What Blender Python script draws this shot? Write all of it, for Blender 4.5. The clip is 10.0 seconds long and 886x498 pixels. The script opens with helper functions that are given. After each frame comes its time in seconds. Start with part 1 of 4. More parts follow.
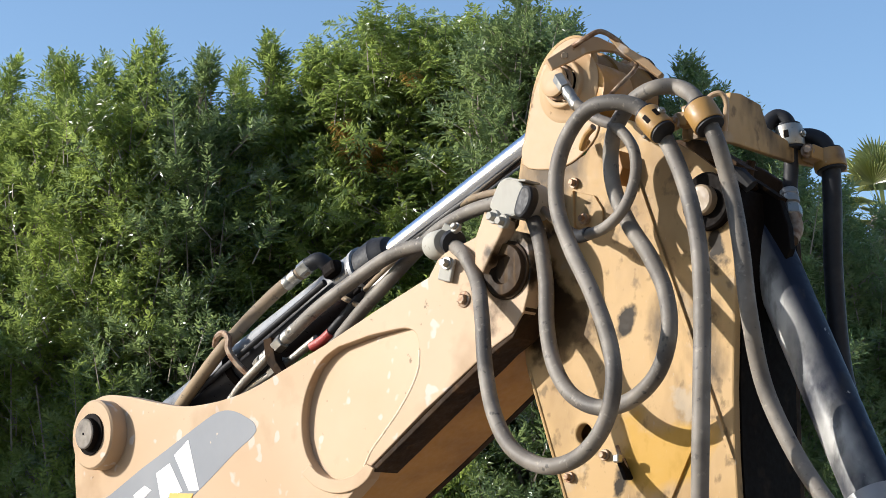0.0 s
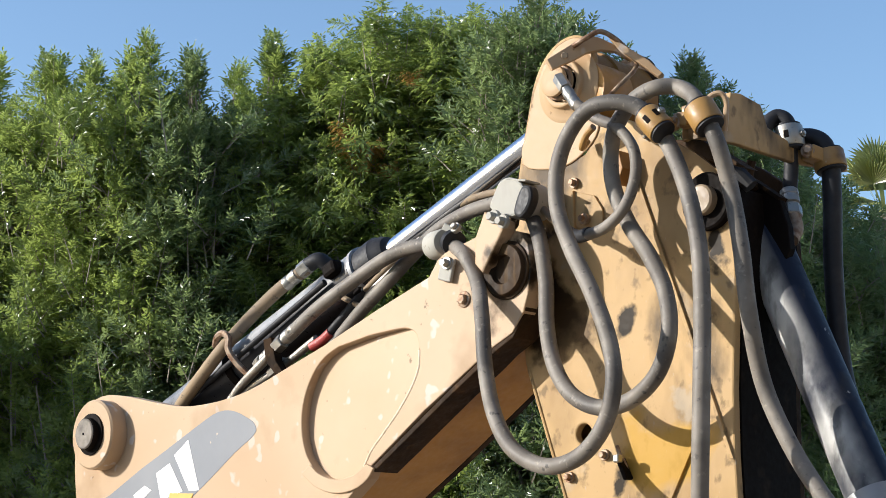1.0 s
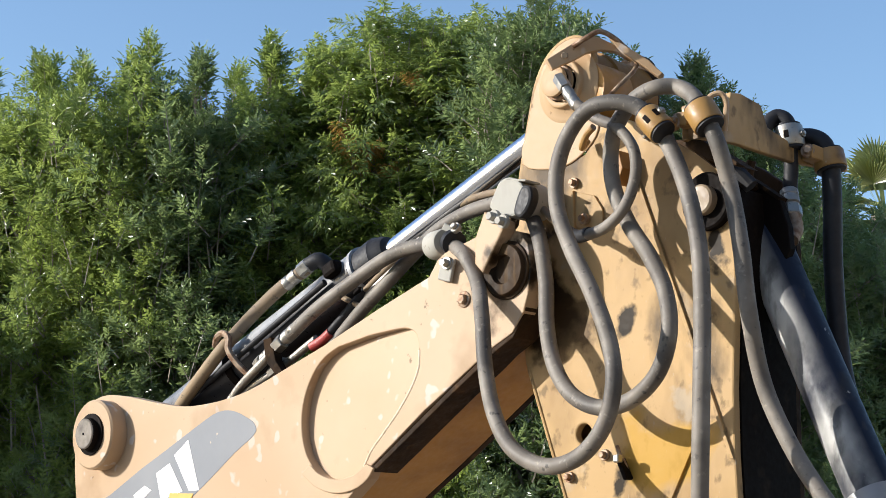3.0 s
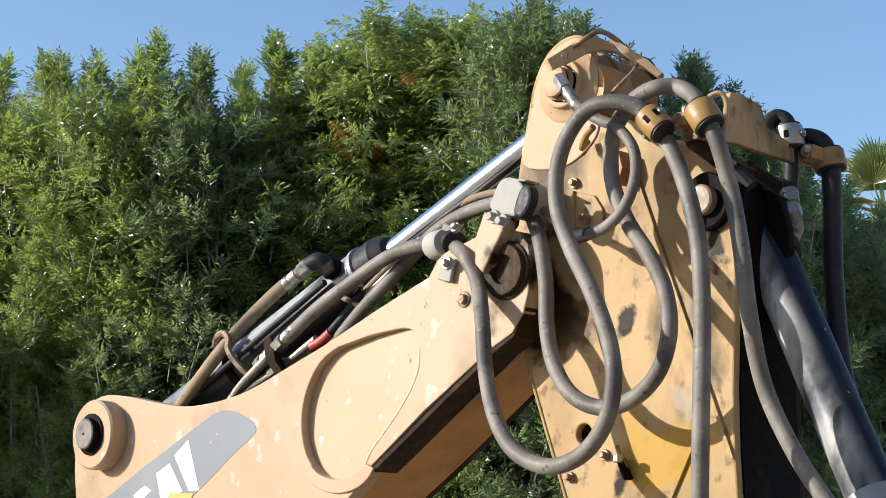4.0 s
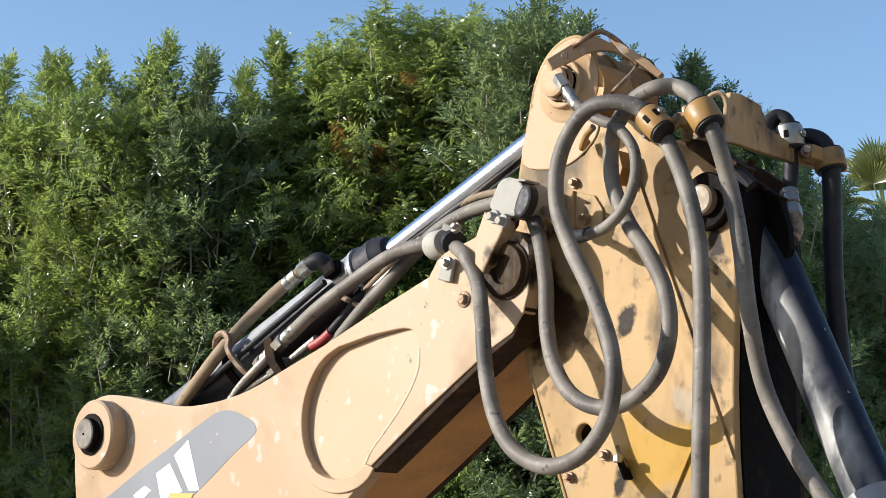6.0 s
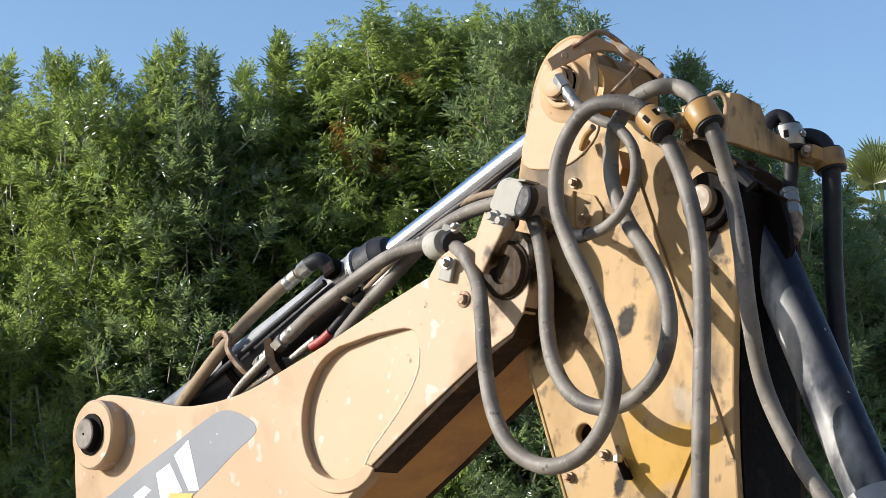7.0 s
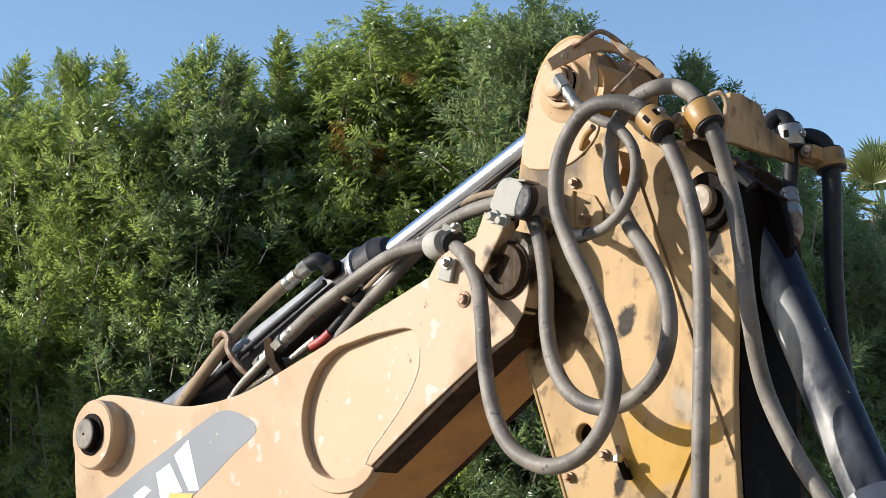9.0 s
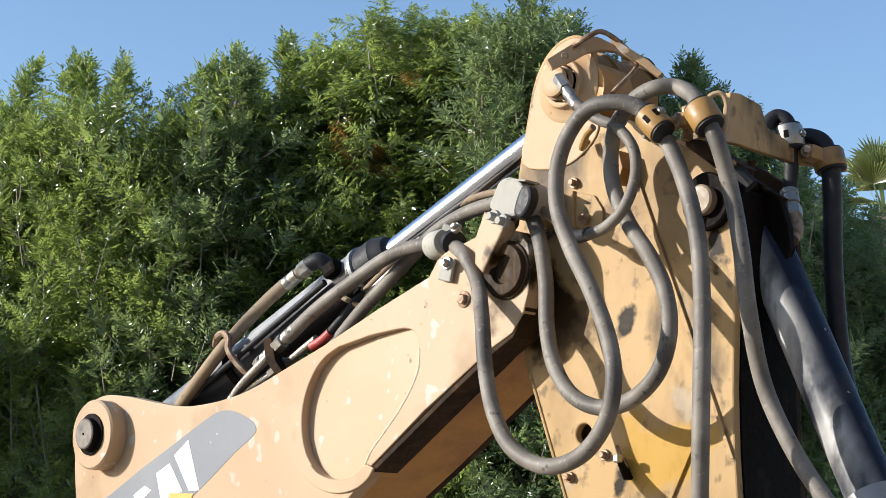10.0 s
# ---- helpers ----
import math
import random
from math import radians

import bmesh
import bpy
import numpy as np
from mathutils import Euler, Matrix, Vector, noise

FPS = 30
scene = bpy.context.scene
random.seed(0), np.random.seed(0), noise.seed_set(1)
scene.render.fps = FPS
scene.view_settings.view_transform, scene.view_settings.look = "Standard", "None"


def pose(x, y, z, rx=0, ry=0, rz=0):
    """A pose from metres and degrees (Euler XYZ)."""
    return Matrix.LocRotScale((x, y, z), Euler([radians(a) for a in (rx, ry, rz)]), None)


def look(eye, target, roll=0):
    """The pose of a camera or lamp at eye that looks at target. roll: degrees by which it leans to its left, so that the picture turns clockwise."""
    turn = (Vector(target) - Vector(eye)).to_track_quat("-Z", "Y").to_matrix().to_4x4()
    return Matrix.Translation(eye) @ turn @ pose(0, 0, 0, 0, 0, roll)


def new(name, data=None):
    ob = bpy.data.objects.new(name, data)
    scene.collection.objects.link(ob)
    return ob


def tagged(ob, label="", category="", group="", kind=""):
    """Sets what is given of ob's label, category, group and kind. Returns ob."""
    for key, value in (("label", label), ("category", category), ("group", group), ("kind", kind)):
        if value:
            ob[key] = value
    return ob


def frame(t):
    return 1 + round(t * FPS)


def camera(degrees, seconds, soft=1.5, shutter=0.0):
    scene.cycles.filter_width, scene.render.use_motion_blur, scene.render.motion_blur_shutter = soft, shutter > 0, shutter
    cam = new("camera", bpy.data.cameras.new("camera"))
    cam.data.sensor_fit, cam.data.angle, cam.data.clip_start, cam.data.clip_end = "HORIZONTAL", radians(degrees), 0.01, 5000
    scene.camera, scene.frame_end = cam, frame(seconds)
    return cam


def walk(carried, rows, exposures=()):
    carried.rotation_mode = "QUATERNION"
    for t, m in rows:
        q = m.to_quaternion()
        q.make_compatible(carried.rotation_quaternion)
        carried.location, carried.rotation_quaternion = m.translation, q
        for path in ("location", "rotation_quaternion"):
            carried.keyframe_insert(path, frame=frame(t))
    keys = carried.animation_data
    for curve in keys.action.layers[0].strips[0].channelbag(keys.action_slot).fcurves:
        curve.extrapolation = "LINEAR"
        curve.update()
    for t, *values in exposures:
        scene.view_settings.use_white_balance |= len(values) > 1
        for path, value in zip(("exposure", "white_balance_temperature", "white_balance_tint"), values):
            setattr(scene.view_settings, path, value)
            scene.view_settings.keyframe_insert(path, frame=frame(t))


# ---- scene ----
# ---- camera: stands still ----
EYE = Vector((3.38, -3.38, 1.6))
cam = camera(28, 10.0, soft=0.8)
STAND = look(EYE, EYE + Vector((-0.6941, 0.6941, 0.1908)))
walk(cam, [(0, STAND), (10, STAND)], exposures=[(0, 0.85, 6300, 10), (10, 0.85, 6300, 10)])

# ---- light: clear sky, low warm sun from the side ----
SUN_TRAVEL = Vector((0.61, 0.70, -0.32)).normalized()
sun = new("sun", bpy.data.lights.new("sun", "SUN"))
sun.data.energy, sun.data.angle, sun.data.color = 3.95, radians(0.55), (1.0, 0.945, 0.87)
sun.matrix_world = look((-12, -12, 12), Vector((-12, -12, 12)) + SUN_TRAVEL)
world = bpy.data.worlds.new("world")
scene.world = world
world.use_nodes = True
wn = world.node_tree.nodes
sky = wn.new("ShaderNodeTexSky")
sky.sky_type, sky.sun_disc = "NISHITA", False
sky.sun_elevation = math.asin(-SUN_TRAVEL.z)
sky.sun_rotation = math.atan2(-SUN_TRAVEL.x, -SUN_TRAVEL.y)
sky.altitude, sky.air_density, sky.dust_density, sky.ozone_density = 100, 1.0, 0.9, 2.6
wn["Background"].inputs["Strength"].default_value = 0.122
world.node_tree.links.new(sky.outputs[0], wn["Background"].inputs["Color"])


# ---- materials ----
def mat(name, base, rough=0.6, metal=0.0, spots=(), bump=0.0, bump_scale=60.0, rough_var=0.15, spec=0.5, coat=0.0, stains_and_shade=(), dusty_lit=None):
    """A worn surface: base colour, patches (colour, scale, from, to, strength, detail), fine relief,
    stains and painted-in shade (colour, centre, size in x y z, strength, grain) and a first patch held to one side as
    painted light (way, from, to)."""
    m = bpy.data.materials.new(name)
    m.use_nodes = True
    n, l = m.node_tree.nodes, m.node_tree.links
    b = n["Principled BSDF"]
    b.inputs["Roughness"].default_value, b.inputs["Metallic"].default_value = rough, metal
    b.inputs["Specular IOR Level"].default_value = spec
    b.inputs["Coat Weight"].default_value = coat
    tc = n.new("ShaderNodeTexCoord")
    last = n.new("ShaderNodeRGB").outputs[0]
    last.default_value = (*base, 1)
    for col, scale, lo, hi, amount, detail, stretch in spots:
        mp = n.new("ShaderNodeMapping")
        mp.inputs["Scale"].default_value = stretch
        l.new(tc.outputs["Object"], mp.inputs[0])
        t = n.new("ShaderNodeTexNoise")
        t.inputs["Scale"].default_value, t.inputs["Detail"].default_value = scale, detail
        l.new(mp.outputs[0], t.inputs["Vector"])
        r = n.new("ShaderNodeMapRange")
        r.inputs[1].default_value, r.inputs[2].default_value = lo, hi
        r.inputs[3].default_value, r.inputs[4].default_value = 0, amount
        l.new(t.outputs[0], r.inputs[0])
        cover = r.outputs[0]
        # holds the first patch to the side painted as lit
        if dusty_lit:
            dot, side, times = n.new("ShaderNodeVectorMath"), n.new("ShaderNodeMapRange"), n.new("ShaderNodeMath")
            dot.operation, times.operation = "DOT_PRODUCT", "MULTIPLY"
            dot.inputs[1].default_value = dusty_lit[0]
            side.inputs[1].default_value, side.inputs[2].default_value = dusty_lit[1], dusty_lit[2]
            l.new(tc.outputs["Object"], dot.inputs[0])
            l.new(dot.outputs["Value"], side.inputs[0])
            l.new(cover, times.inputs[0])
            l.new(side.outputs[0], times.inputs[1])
            cover, dusty_lit = times.outputs[0], None
        x = n.new("ShaderNodeMix")
        x.data_type = "RGBA"
        l.new(cover, x.inputs[0])
        l.new(last, x.inputs[6])
        x.inputs[7].default_value = (*col, 1)
        last = x.outputs[2]
    for col, centre, size, amount, grain in stains_and_shade:
        far, t, add = n.new("ShaderNodeVectorMath"), n.new("ShaderNodeTexNoise"), n.new("ShaderNodeMath")
        r, x = n.new("ShaderNodeMapRange"), n.new("ShaderNodeMix")
        mp = n.new("ShaderNodeMapping")
        mp.vector_type = "TEXTURE"
        mp.inputs["Location"].default_value, mp.inputs["Scale"].default_value = centre, size
        l.new(tc.outputs["Object"], mp.inputs[0])
        far.operation = "LENGTH"
        l.new(mp.outputs[0], far.inputs[0])
        t.inputs["Scale"].default_value, t.inputs["Detail"].default_value = grain, 9
        l.new(tc.outputs["Object"], t.inputs["Vector"])
        add.operation, add.inputs[1].default_value = "MULTIPLY_ADD", 3.0
        l.new(t.outputs[0], add.inputs[0])
        l.new(far.outputs["Value"], add.inputs[2])
        r.inputs[1].default_value, r.inputs[2].default_value = 1.85, 2.25
        r.inputs[3].default_value, r.inputs[4].default_value = amount, 0
        l.new(add.outputs[0], r.inputs[0])
        x.data_type = "RGBA"
        l.new(r.outputs[0], x.inputs[0])
        l.new(last, x.inputs[6])
        x.inputs[7].default_value = (*col, 1)
        last = x.outputs[2]
    l.new(last, b.inputs["Base Color"])
    t = n.new("ShaderNodeTexNoise")
    t.inputs["Scale"].default_value, t.inputs["Detail"].default_value = bump_scale, 6
    l.new(tc.outputs["Object"], t.inputs["Vector"])
    r = n.new("ShaderNodeMapRange")
    r.inputs[1].default_value, r.inputs[2].default_value = 0.3, 0.7
    r.inputs[3].default_value, r.inputs[4].default_value = max(0.02, rough - rough_var), min(1, rough + rough_var)
    l.new(t.outputs[0], r.inputs[0])
    l.new(r.outputs[0], b.inputs["Roughness"])
    if bump:
        bp = n.new("ShaderNodeBump")
        bp.inputs["Strength"].default_value, bp.inputs["Distance"].default_value = bump, 0.004
        l.new(t.outputs[0], bp.inputs["Height"])
        l.new(bp.outputs[0], b.inputs["Normal"])
    return m


ONE = (1, 1, 1)
PAINT = mat("faded_yellow_paint", (0.43, 0.298, 0.18), 0.45, 0, [
    ((0.475, 0.36, 0.245), 1.6, 0.35, 0.7, 0.8, 4, ONE),
    ((0.52, 0.49, 0.46), 17, 0.66, 0.71, 0.55, 1.5, ONE),
    ((0.20, 0.11, 0.04), 4, 0.57, 0.75, 0.5, 9, ONE),
    ((0.07, 0.045, 0.025), 30, 0.70, 0.76, 0.7, 5, ONE),
    ((0.30, 0.175, 0.07), 0.9, 0.5, 0.75, 0.35, 3, ONE)], 0.02, 90, 0.03, 0.13, stains_and_shade=[
    # first two, round the nose: grime together with painted-in shade of the clamp
    ((0.06, 0.032, 0.011), (0.273, -0.02, 2.415), (0.13, 1.0, 0.15), 0.98, 9),
    ((0.012, 0.008, 0.004), (0.293, -0.02, 2.443), (0.1, 1.0, 0.11), 0.95, 12),
    ((0.10, 0.06, 0.025), (0.139, -0.02, 2.386), (0.06, 1.0, 0.05), 0.7, 16)])
STICK_PAINT = mat("worn_yellow_paint", (0.42, 0.275, 0.122), 0.5, 0, [
    ((0.46, 0.315, 0.165), 2.6, 0.4, 0.6, 0.5, 4, ONE),
    ((0.40, 0.33, 0.24), 9, 0.62, 0.70, 0.5, 7, ONE),
    ((0.16, 0.095, 0.042), 3.4, 0.49, 0.68, 0.7, 12, (1, 1, 0.6)),
    ((0.035, 0.028, 0.022), 7, 0.54, 0.68, 0.8, 12, (1, 1, 0.45)),
    ((0.46, 0.40, 0.32), 50, 0.70, 0.76, 0.5, 5, (2, 1, 0.6)),
    ((0.03, 0.022, 0.016), 30, 0.58, 0.70, 0.5, 10, (1, 1, 0.8))], 0.05, 70, 0.06, 0.1, stains_and_shade=[
    # first two: pivot grime with the boom nose's cast shadow painted in
    ((0.015, 0.008, 0.004), (0.314, 0.05, 2.374), (0.13, 1.0, 0.2), 0.95, 9),
    ((0.055, 0.03, 0.012), (0.395, 0.05, 2.261), (0.12, 1.0, 0.15), 0.75, 14),
    ((0.010, 0.007, 0.004), (0.592, 0.05, 2.283), (0.04, 1.0, 0.07), 0.97, 16),
    ((0.010, 0.007, 0.004), (0.88, 0.05, 2.416), (0.04, 1.0, 0.08), 0.97, 18),
    ((0.40, 0.35, 0.27), (0.77, 0.05, 2.05), (0.06, 1.0, 0.07), 0.5, 20),
    ((0.44, 0.25, 0.03), (0.698, 0.05, 1.939), (0.2, 1.0, 0.12), 0.75, 6),
    ((0.010, 0.007, 0.004), (0.573, 0.05, 1.877), (0.03, 1.0, 0.07), 0.97, 16)])
HEAD_PAINT = mat("smooth_yellow_paint", (0.42, 0.285, 0.16), 0.48, 0, [
    ((0.40, 0.29, 0.175), 3, 0.4, 0.65, 0.6, 4, ONE),
    ((0.24, 0.135, 0.045), 6, 0.54, 0.72, 0.5, 8, ONE),
    ((0.07, 0.045, 0.025), 32, 0.66, 0.74, 0.6, 6, ONE)], 0.03, 80, 0.05, 0.13)
ORANGE = mat("orange_yellow_paint", (0.31, 0.175, 0.05), 0.45, 0, [
    ((0.09, 0.05, 0.022), 13, 0.45, 0.66, 0.85, 9, ONE),
    ((0.42, 0.36, 0.28), 40, 0.66, 0.75, 0.7, 4, ONE)], 0.15, 60)
UNDER = mat("dirty_brown_paint", (0.44, 0.22, 0.05), 0.6, 0, [
    ((0.22, 0.10, 0.028), 4, 0.45, 0.7, 0.7, 6, (1, 1, 2)),
    ((0.30, 0.17, 0.07), 18, 0.6, 0.75, 0.5, 5, ONE)], 0.25, 50)
RUBBER = mat("dusty_grey_rubber_hose", (0.138, 0.119, 0.096), 0.6, 0, [
    ((0.25, 0.22, 0.18), 9, 0.42, 0.66, 0.8, 8, ONE),
    ((0.05, 0.045, 0.04), 5, 0.52, 0.64, 0.7, 9, ONE),
    ((0.34, 0.30, 0.24), 60, 0.62, 0.72, 0.5, 6, ONE),
    ((0.025, 0.024, 0.023), 45, 0.62, 0.70, 0.7, 8, ONE)], 0.04, 160, 0.08, 0.4)
TAN_HOSE = mat("tan_dusty_hose", (0.20, 0.15, 0.10), 0.65, 0, [
    ((0.33, 0.24, 0.14), 6, 0.4, 0.65, 0.8, 5, ONE),
    ((0.07, 0.06, 0.05), 50, 0.62, 0.70, 0.7, 4, ONE)], 0.05, 160, 0.08, 0.2)
BLACK = mat("black_rubber", (0.018, 0.018, 0.02), 0.55, 0, [((0.04, 0.038, 0.036), 12, 0.5, 0.7, 0.7, 4, ONE)], 0.05, 90, 0.1, 0.25)
# pale patch on the left side paints sunlight onto the barrel, with scrapes
DARK_PAINT = mat("dark_blue_black_cylinder_paint_lit_side", (0.012, 0.016, 0.03), 0.45, 0, [
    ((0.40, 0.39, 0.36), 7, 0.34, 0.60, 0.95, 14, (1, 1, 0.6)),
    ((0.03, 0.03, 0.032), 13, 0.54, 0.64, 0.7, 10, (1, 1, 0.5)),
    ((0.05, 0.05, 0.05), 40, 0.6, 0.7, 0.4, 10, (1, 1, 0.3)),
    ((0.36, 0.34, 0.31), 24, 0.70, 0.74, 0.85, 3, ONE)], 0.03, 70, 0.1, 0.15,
    dusty_lit=((-0.589, -0.768, -0.253), -1.328, -1.29))
# pale dust colour on the upper side also paints in the lit top
RAM_PAINT = mat("dark_ram_paint_lit_dusty_top", (0.03, 0.03, 0.034), 0.35, 0, [
    ((0.33, 0.33, 0.325), 5, 0.25, 0.5, 0.95, 8, ONE),
    ((0.02, 0.018, 0.016), 12, 0.6, 0.72, 0.6, 8, ONE)], 0.05, 70, 0.1, 0.4, dusty_lit=((-0.368, -0.238, 0.899), 2.452, 2.475))
GREY_PAINT = mat("worn_grey_cylinder_paint", (0.26, 0.26, 0.26), 0.4, 0.1, [
    ((0.34, 0.33, 0.31), 6, 0.45, 0.65, 0.8, 5, ONE),
    ((0.06, 0.055, 0.05), 18, 0.62, 0.74, 0.7, 5, ONE)], 0.1, 70)
CHROME = mat("polished_chrome_rod", (0.72, 0.74, 0.77), 0.16, 1.0, [((0.5, 0.5, 0.5), 30, 0.6, 0.75, 0.4, 4, (0.2, 1, 1))], 0.02, 120, 0.06)
STEEL = mat("zinc_plated_steel", (0.33, 0.315, 0.28), 0.42, 0.85, [
    ((0.36, 0.32, 0.25), 22, 0.5, 0.7, 0.7, 5, ONE),
    ((0.12, 0.10, 0.08), 60, 0.66, 0.75, 0.7, 4, ONE)], 0.15, 90)
DULL = mat("dull_aluminium_clamp", (0.36, 0.345, 0.30), 0.6, 0.0, [
    ((0.27, 0.25, 0.21), 22, 0.5, 0.75, 0.5, 8, (1, 1, 0.4)),
    ((0.12, 0.10, 0.08), 60, 0.64, 0.72, 0.6, 6, ONE)], 0.03, 80, 0.02, 0.1)
DIRTY_STEEL = mat("dirty_brown_grey_steel", (0.14, 0.12, 0.095), 0.6, 0.2, [((0.06, 0.05, 0.04), 18, 0.48, 0.68, 0.8, 7, ONE), ((0.24, 0.2, 0.15), 45, 0.6, 0.72, 0.6, 5, ONE)], 0.15, 80)
RUST = mat("rusty_bolt_steel", (0.30, 0.22, 0.15), 0.6, 0.5, [((0.16, 0.08, 0.04), 40, 0.45, 0.65, 0.9, 5, ONE)], 0.25, 90)
# near-black of greasy steel; also puts shade into the front and clevis plates
GREASE_SHADE = mat("dark_greasy_and_shaded_steel", (0.008, 0.006, 0.005), 0.62, 0.0, [((0.022, 0.015, 0.010), 20, 0.58, 0.72, 0.7, 5, ONE)], 0.15, 70, 0.1, 0.04)
# grime brown; also colours shade into far plates, top plate and tie bars
GRIME_SHADE = mat("brown_black_grime_and_shade", (0.042, 0.024, 0.012), 0.65, 0, [((0.016, 0.010, 0.006), 9, 0.42, 0.62, 0.9, 7, ONE), ((0.10, 0.055, 0.025), 22, 0.6, 0.72, 0.7, 6, ONE)], 0.4, 60, 0.15, 0.08)
BROWN = mat("greasy_brown_steel", (0.034, 0.018, 0.008), 0.8, 0, [((0.012, 0.008, 0.005), 9, 0.42, 0.6, 0.9, 8, ONE), ((0.10, 0.055, 0.02), 26, 0.6, 0.75, 0.6, 6, ONE)], 0.3, 50, 0.1, 0.08)
# hub colour mixes grease with the shade over the boom nose
HUB_BROWN = mat("ochre_greasy_shaded_steel", (0.035, 0.018, 0.006), 0.7, 0, [((0.012, 0.008, 0.004), 6, 0.44, 0.60, 0.9, 9, (2, 1, 0.35)), ((0.10, 0.055, 0.016), 16, 0.52, 0.68, 0.8, 7, (2, 1, 0.3))], 0.2, 50, 0.1, 0.2)
TAN_STEEL = mat("tan_dusty_steel", (0.25, 0.185, 0.115), 0.55, 0, [((0.14, 0.09, 0.05), 18, 0.5, 0.7, 0.7, 7, ONE)], 0.1, 60)
PALE_LINE = mat("pale_weld_line", (0.62, 0.50, 0.36), 0.5, 0, [((0.45, 0.33, 0.2), 30, 0.5, 0.7, 0.6, 5, ONE)], 0.05, 90)
# yellow paint darkened to ochre: shade at the stick's head put into colour
SHADED_OCHRE = mat("grimy_shaded_ochre_paint", (0.25, 0.125, 0.032), 0.55, 0, [((0.12, 0.055, 0.016), 5, 0.45, 0.7, 0.7, 8, (1, 1, 0.5)), ((0.33, 0.19, 0.07), 20, 0.6, 0.75, 0.5, 6, ONE)], 0.1, 60, 0.1, 0.15)
RED = mat("red_sleeve", (0.30, 0.035, 0.03), 0.5, 0, [((0.35, 0.20, 0.18), 40, 0.6, 0.75, 0.7, 4, ONE)], 0.1, 60)
DECAL = mat("faded_grey_decal", (0.17, 0.18, 0.195), 0.55, 0, [
    ((0.23, 0.235, 0.24), 2.5, 0.45, 0.7, 0.7, 3, ONE),
    ((0.44, 0.36, 0.26), 22, 0.72, 0.74, 0.8, 2, ONE)], 0.0, 60, 0.04, 0.3)
WHITE = mat("white_decal", (0.62, 0.61, 0.59), 0.5, 0, [((0.55, 0.50, 0.42), 30, 0.64, 0.75, 0.5, 4, ONE)], 0.05, 60)
YELLOW = mat("yellow_decal", (0.50, 0.32, 0.04), 0.5, 0, [((0.6, 0.45, 0.2), 30, 0.6, 0.75, 0.5, 4, ONE)], 0.05, 60)
BARK = mat("pale_grey_bark", (0.26, 0.22, 0.17), 0.85, 0, [((0.12, 0.10, 0.08), 9, 0.45, 0.65, 0.8, 6, (4, 4, 1))], 0.6, 40)
DIRT = mat("pale_dry_dirt", (0.38, 0.32, 0.25), 0.95, 0, [
    ((0.15, 0.12, 0.09), 0.6, 0.4, 0.65, 0.8, 8, ONE), ((0.36, 0.32, 0.26), 7, 0.55, 0.7, 0.6, 6, ONE)], 0.5, 25)


def leaf_mat(name, dark, light, glow, rough=0.22):
    """Leaves: each its own green, glossy above, letting light through."""
    m = bpy.data.materials.new(name)
    m.use_nodes = True
    n, l = m.node_tree.nodes, m.node_tree.links
    b, out = n["Principled BSDF"], n["Material Output"]
    geo, info = n.new("ShaderNodeNewGeometry"), n.new("ShaderNodeObjectInfo")
    add = n.new("ShaderNodeMath")
    add.operation = "MULTIPLY_ADD"
    l.new(geo.outputs["Random Per Island"], add.inputs[0])
    add.inputs[1].default_value = 0.45
    half = n.new("ShaderNodeMath")
    half.operation = "MULTIPLY"
    half.inputs[1].default_value = 0.55
    l.new(info.outputs["Random"], half.inputs[0])
    l.new(half.outputs[0], add.inputs[2])
    ramp = n.new("ShaderNodeValToRGB")
    ramp.color_ramp.elements[0].color, ramp.color_ramp.elements[1].color = (*dark, 1), (*light, 1)
    l.new(add.outputs[0], ramp.inputs[0])
    l.new(ramp.outputs[0], b.inputs["Base Color"])
    b.inputs["Roughness"].default_value = rough
    b.inputs["Specular IOR Level"].default_value = 1.0
    tr = n.new("ShaderNodeBsdfTranslucent")
    tint = n.new("ShaderNodeMix")
    tint.data_type, tint.inputs[0].default_value = "RGBA", 0.5
    l.new(ramp.outputs[0], tint.inputs[6])
    tint.inputs[7].default_value = (*glow, 1)
    l.new(tint.outputs[2], tr.inputs["Color"])
    mix = n.new("ShaderNodeMixShader")
    mix.inputs[0].default_value = 0.58
    l.new(b.outputs[0], mix.inputs[1])
    l.new(tr.outputs[0], mix.inputs[2])
    l.new(mix.outputs[0], out.inputs["Surface"])
    return m


# darker leaf copy: blue-green trees, and shade coloured into the back row
DARK_LEAF = leaf_mat("blue_green_and_shaded_ash_leaves", (0.09, 0.14, 0.066), (0.205, 0.265, 0.108), (0.33, 0.42, 0.135))
LEAF = leaf_mat("ash_leaves", (0.105, 0.16, 0.05), (0.275, 0.345, 0.09), (0.43, 0.52, 0.11))
PALM_LEAF = leaf_mat("palm_fronds", (0.20, 0.23, 0.09), (0.40, 0.42, 0.18), (0.42, 0.45, 0.14))
STRAW = leaf_mat("dry_palm_thatch", (0.36, 0.22, 0.09), (0.60, 0.42, 0.20), (0.55, 0.36, 0.13), 0.7)
DRY_LEAF = leaf_mat("dry_leaves", (0.34, 0.19, 0.05), (0.60, 0.40, 0.12), (0.62, 0.38, 0.08), 0.7)


# ---- building helpers ----
def link_mesh(name, bm, material, smooth=True, angle=0.6):
    me = bpy.data.meshes.new(name)
    bmesh.ops.recalc_face_normals(bm, faces=bm.faces)
    for e in bm.edges:
        if len(e.link_faces) == 2 and e.calc_face_angle(0) > angle:
            e.smooth = False
    for fc in bm.faces:
        fc.smooth = smooth
    bm.to_mesh(me)
    bm.free()
    me.materials.append(material)
    return me


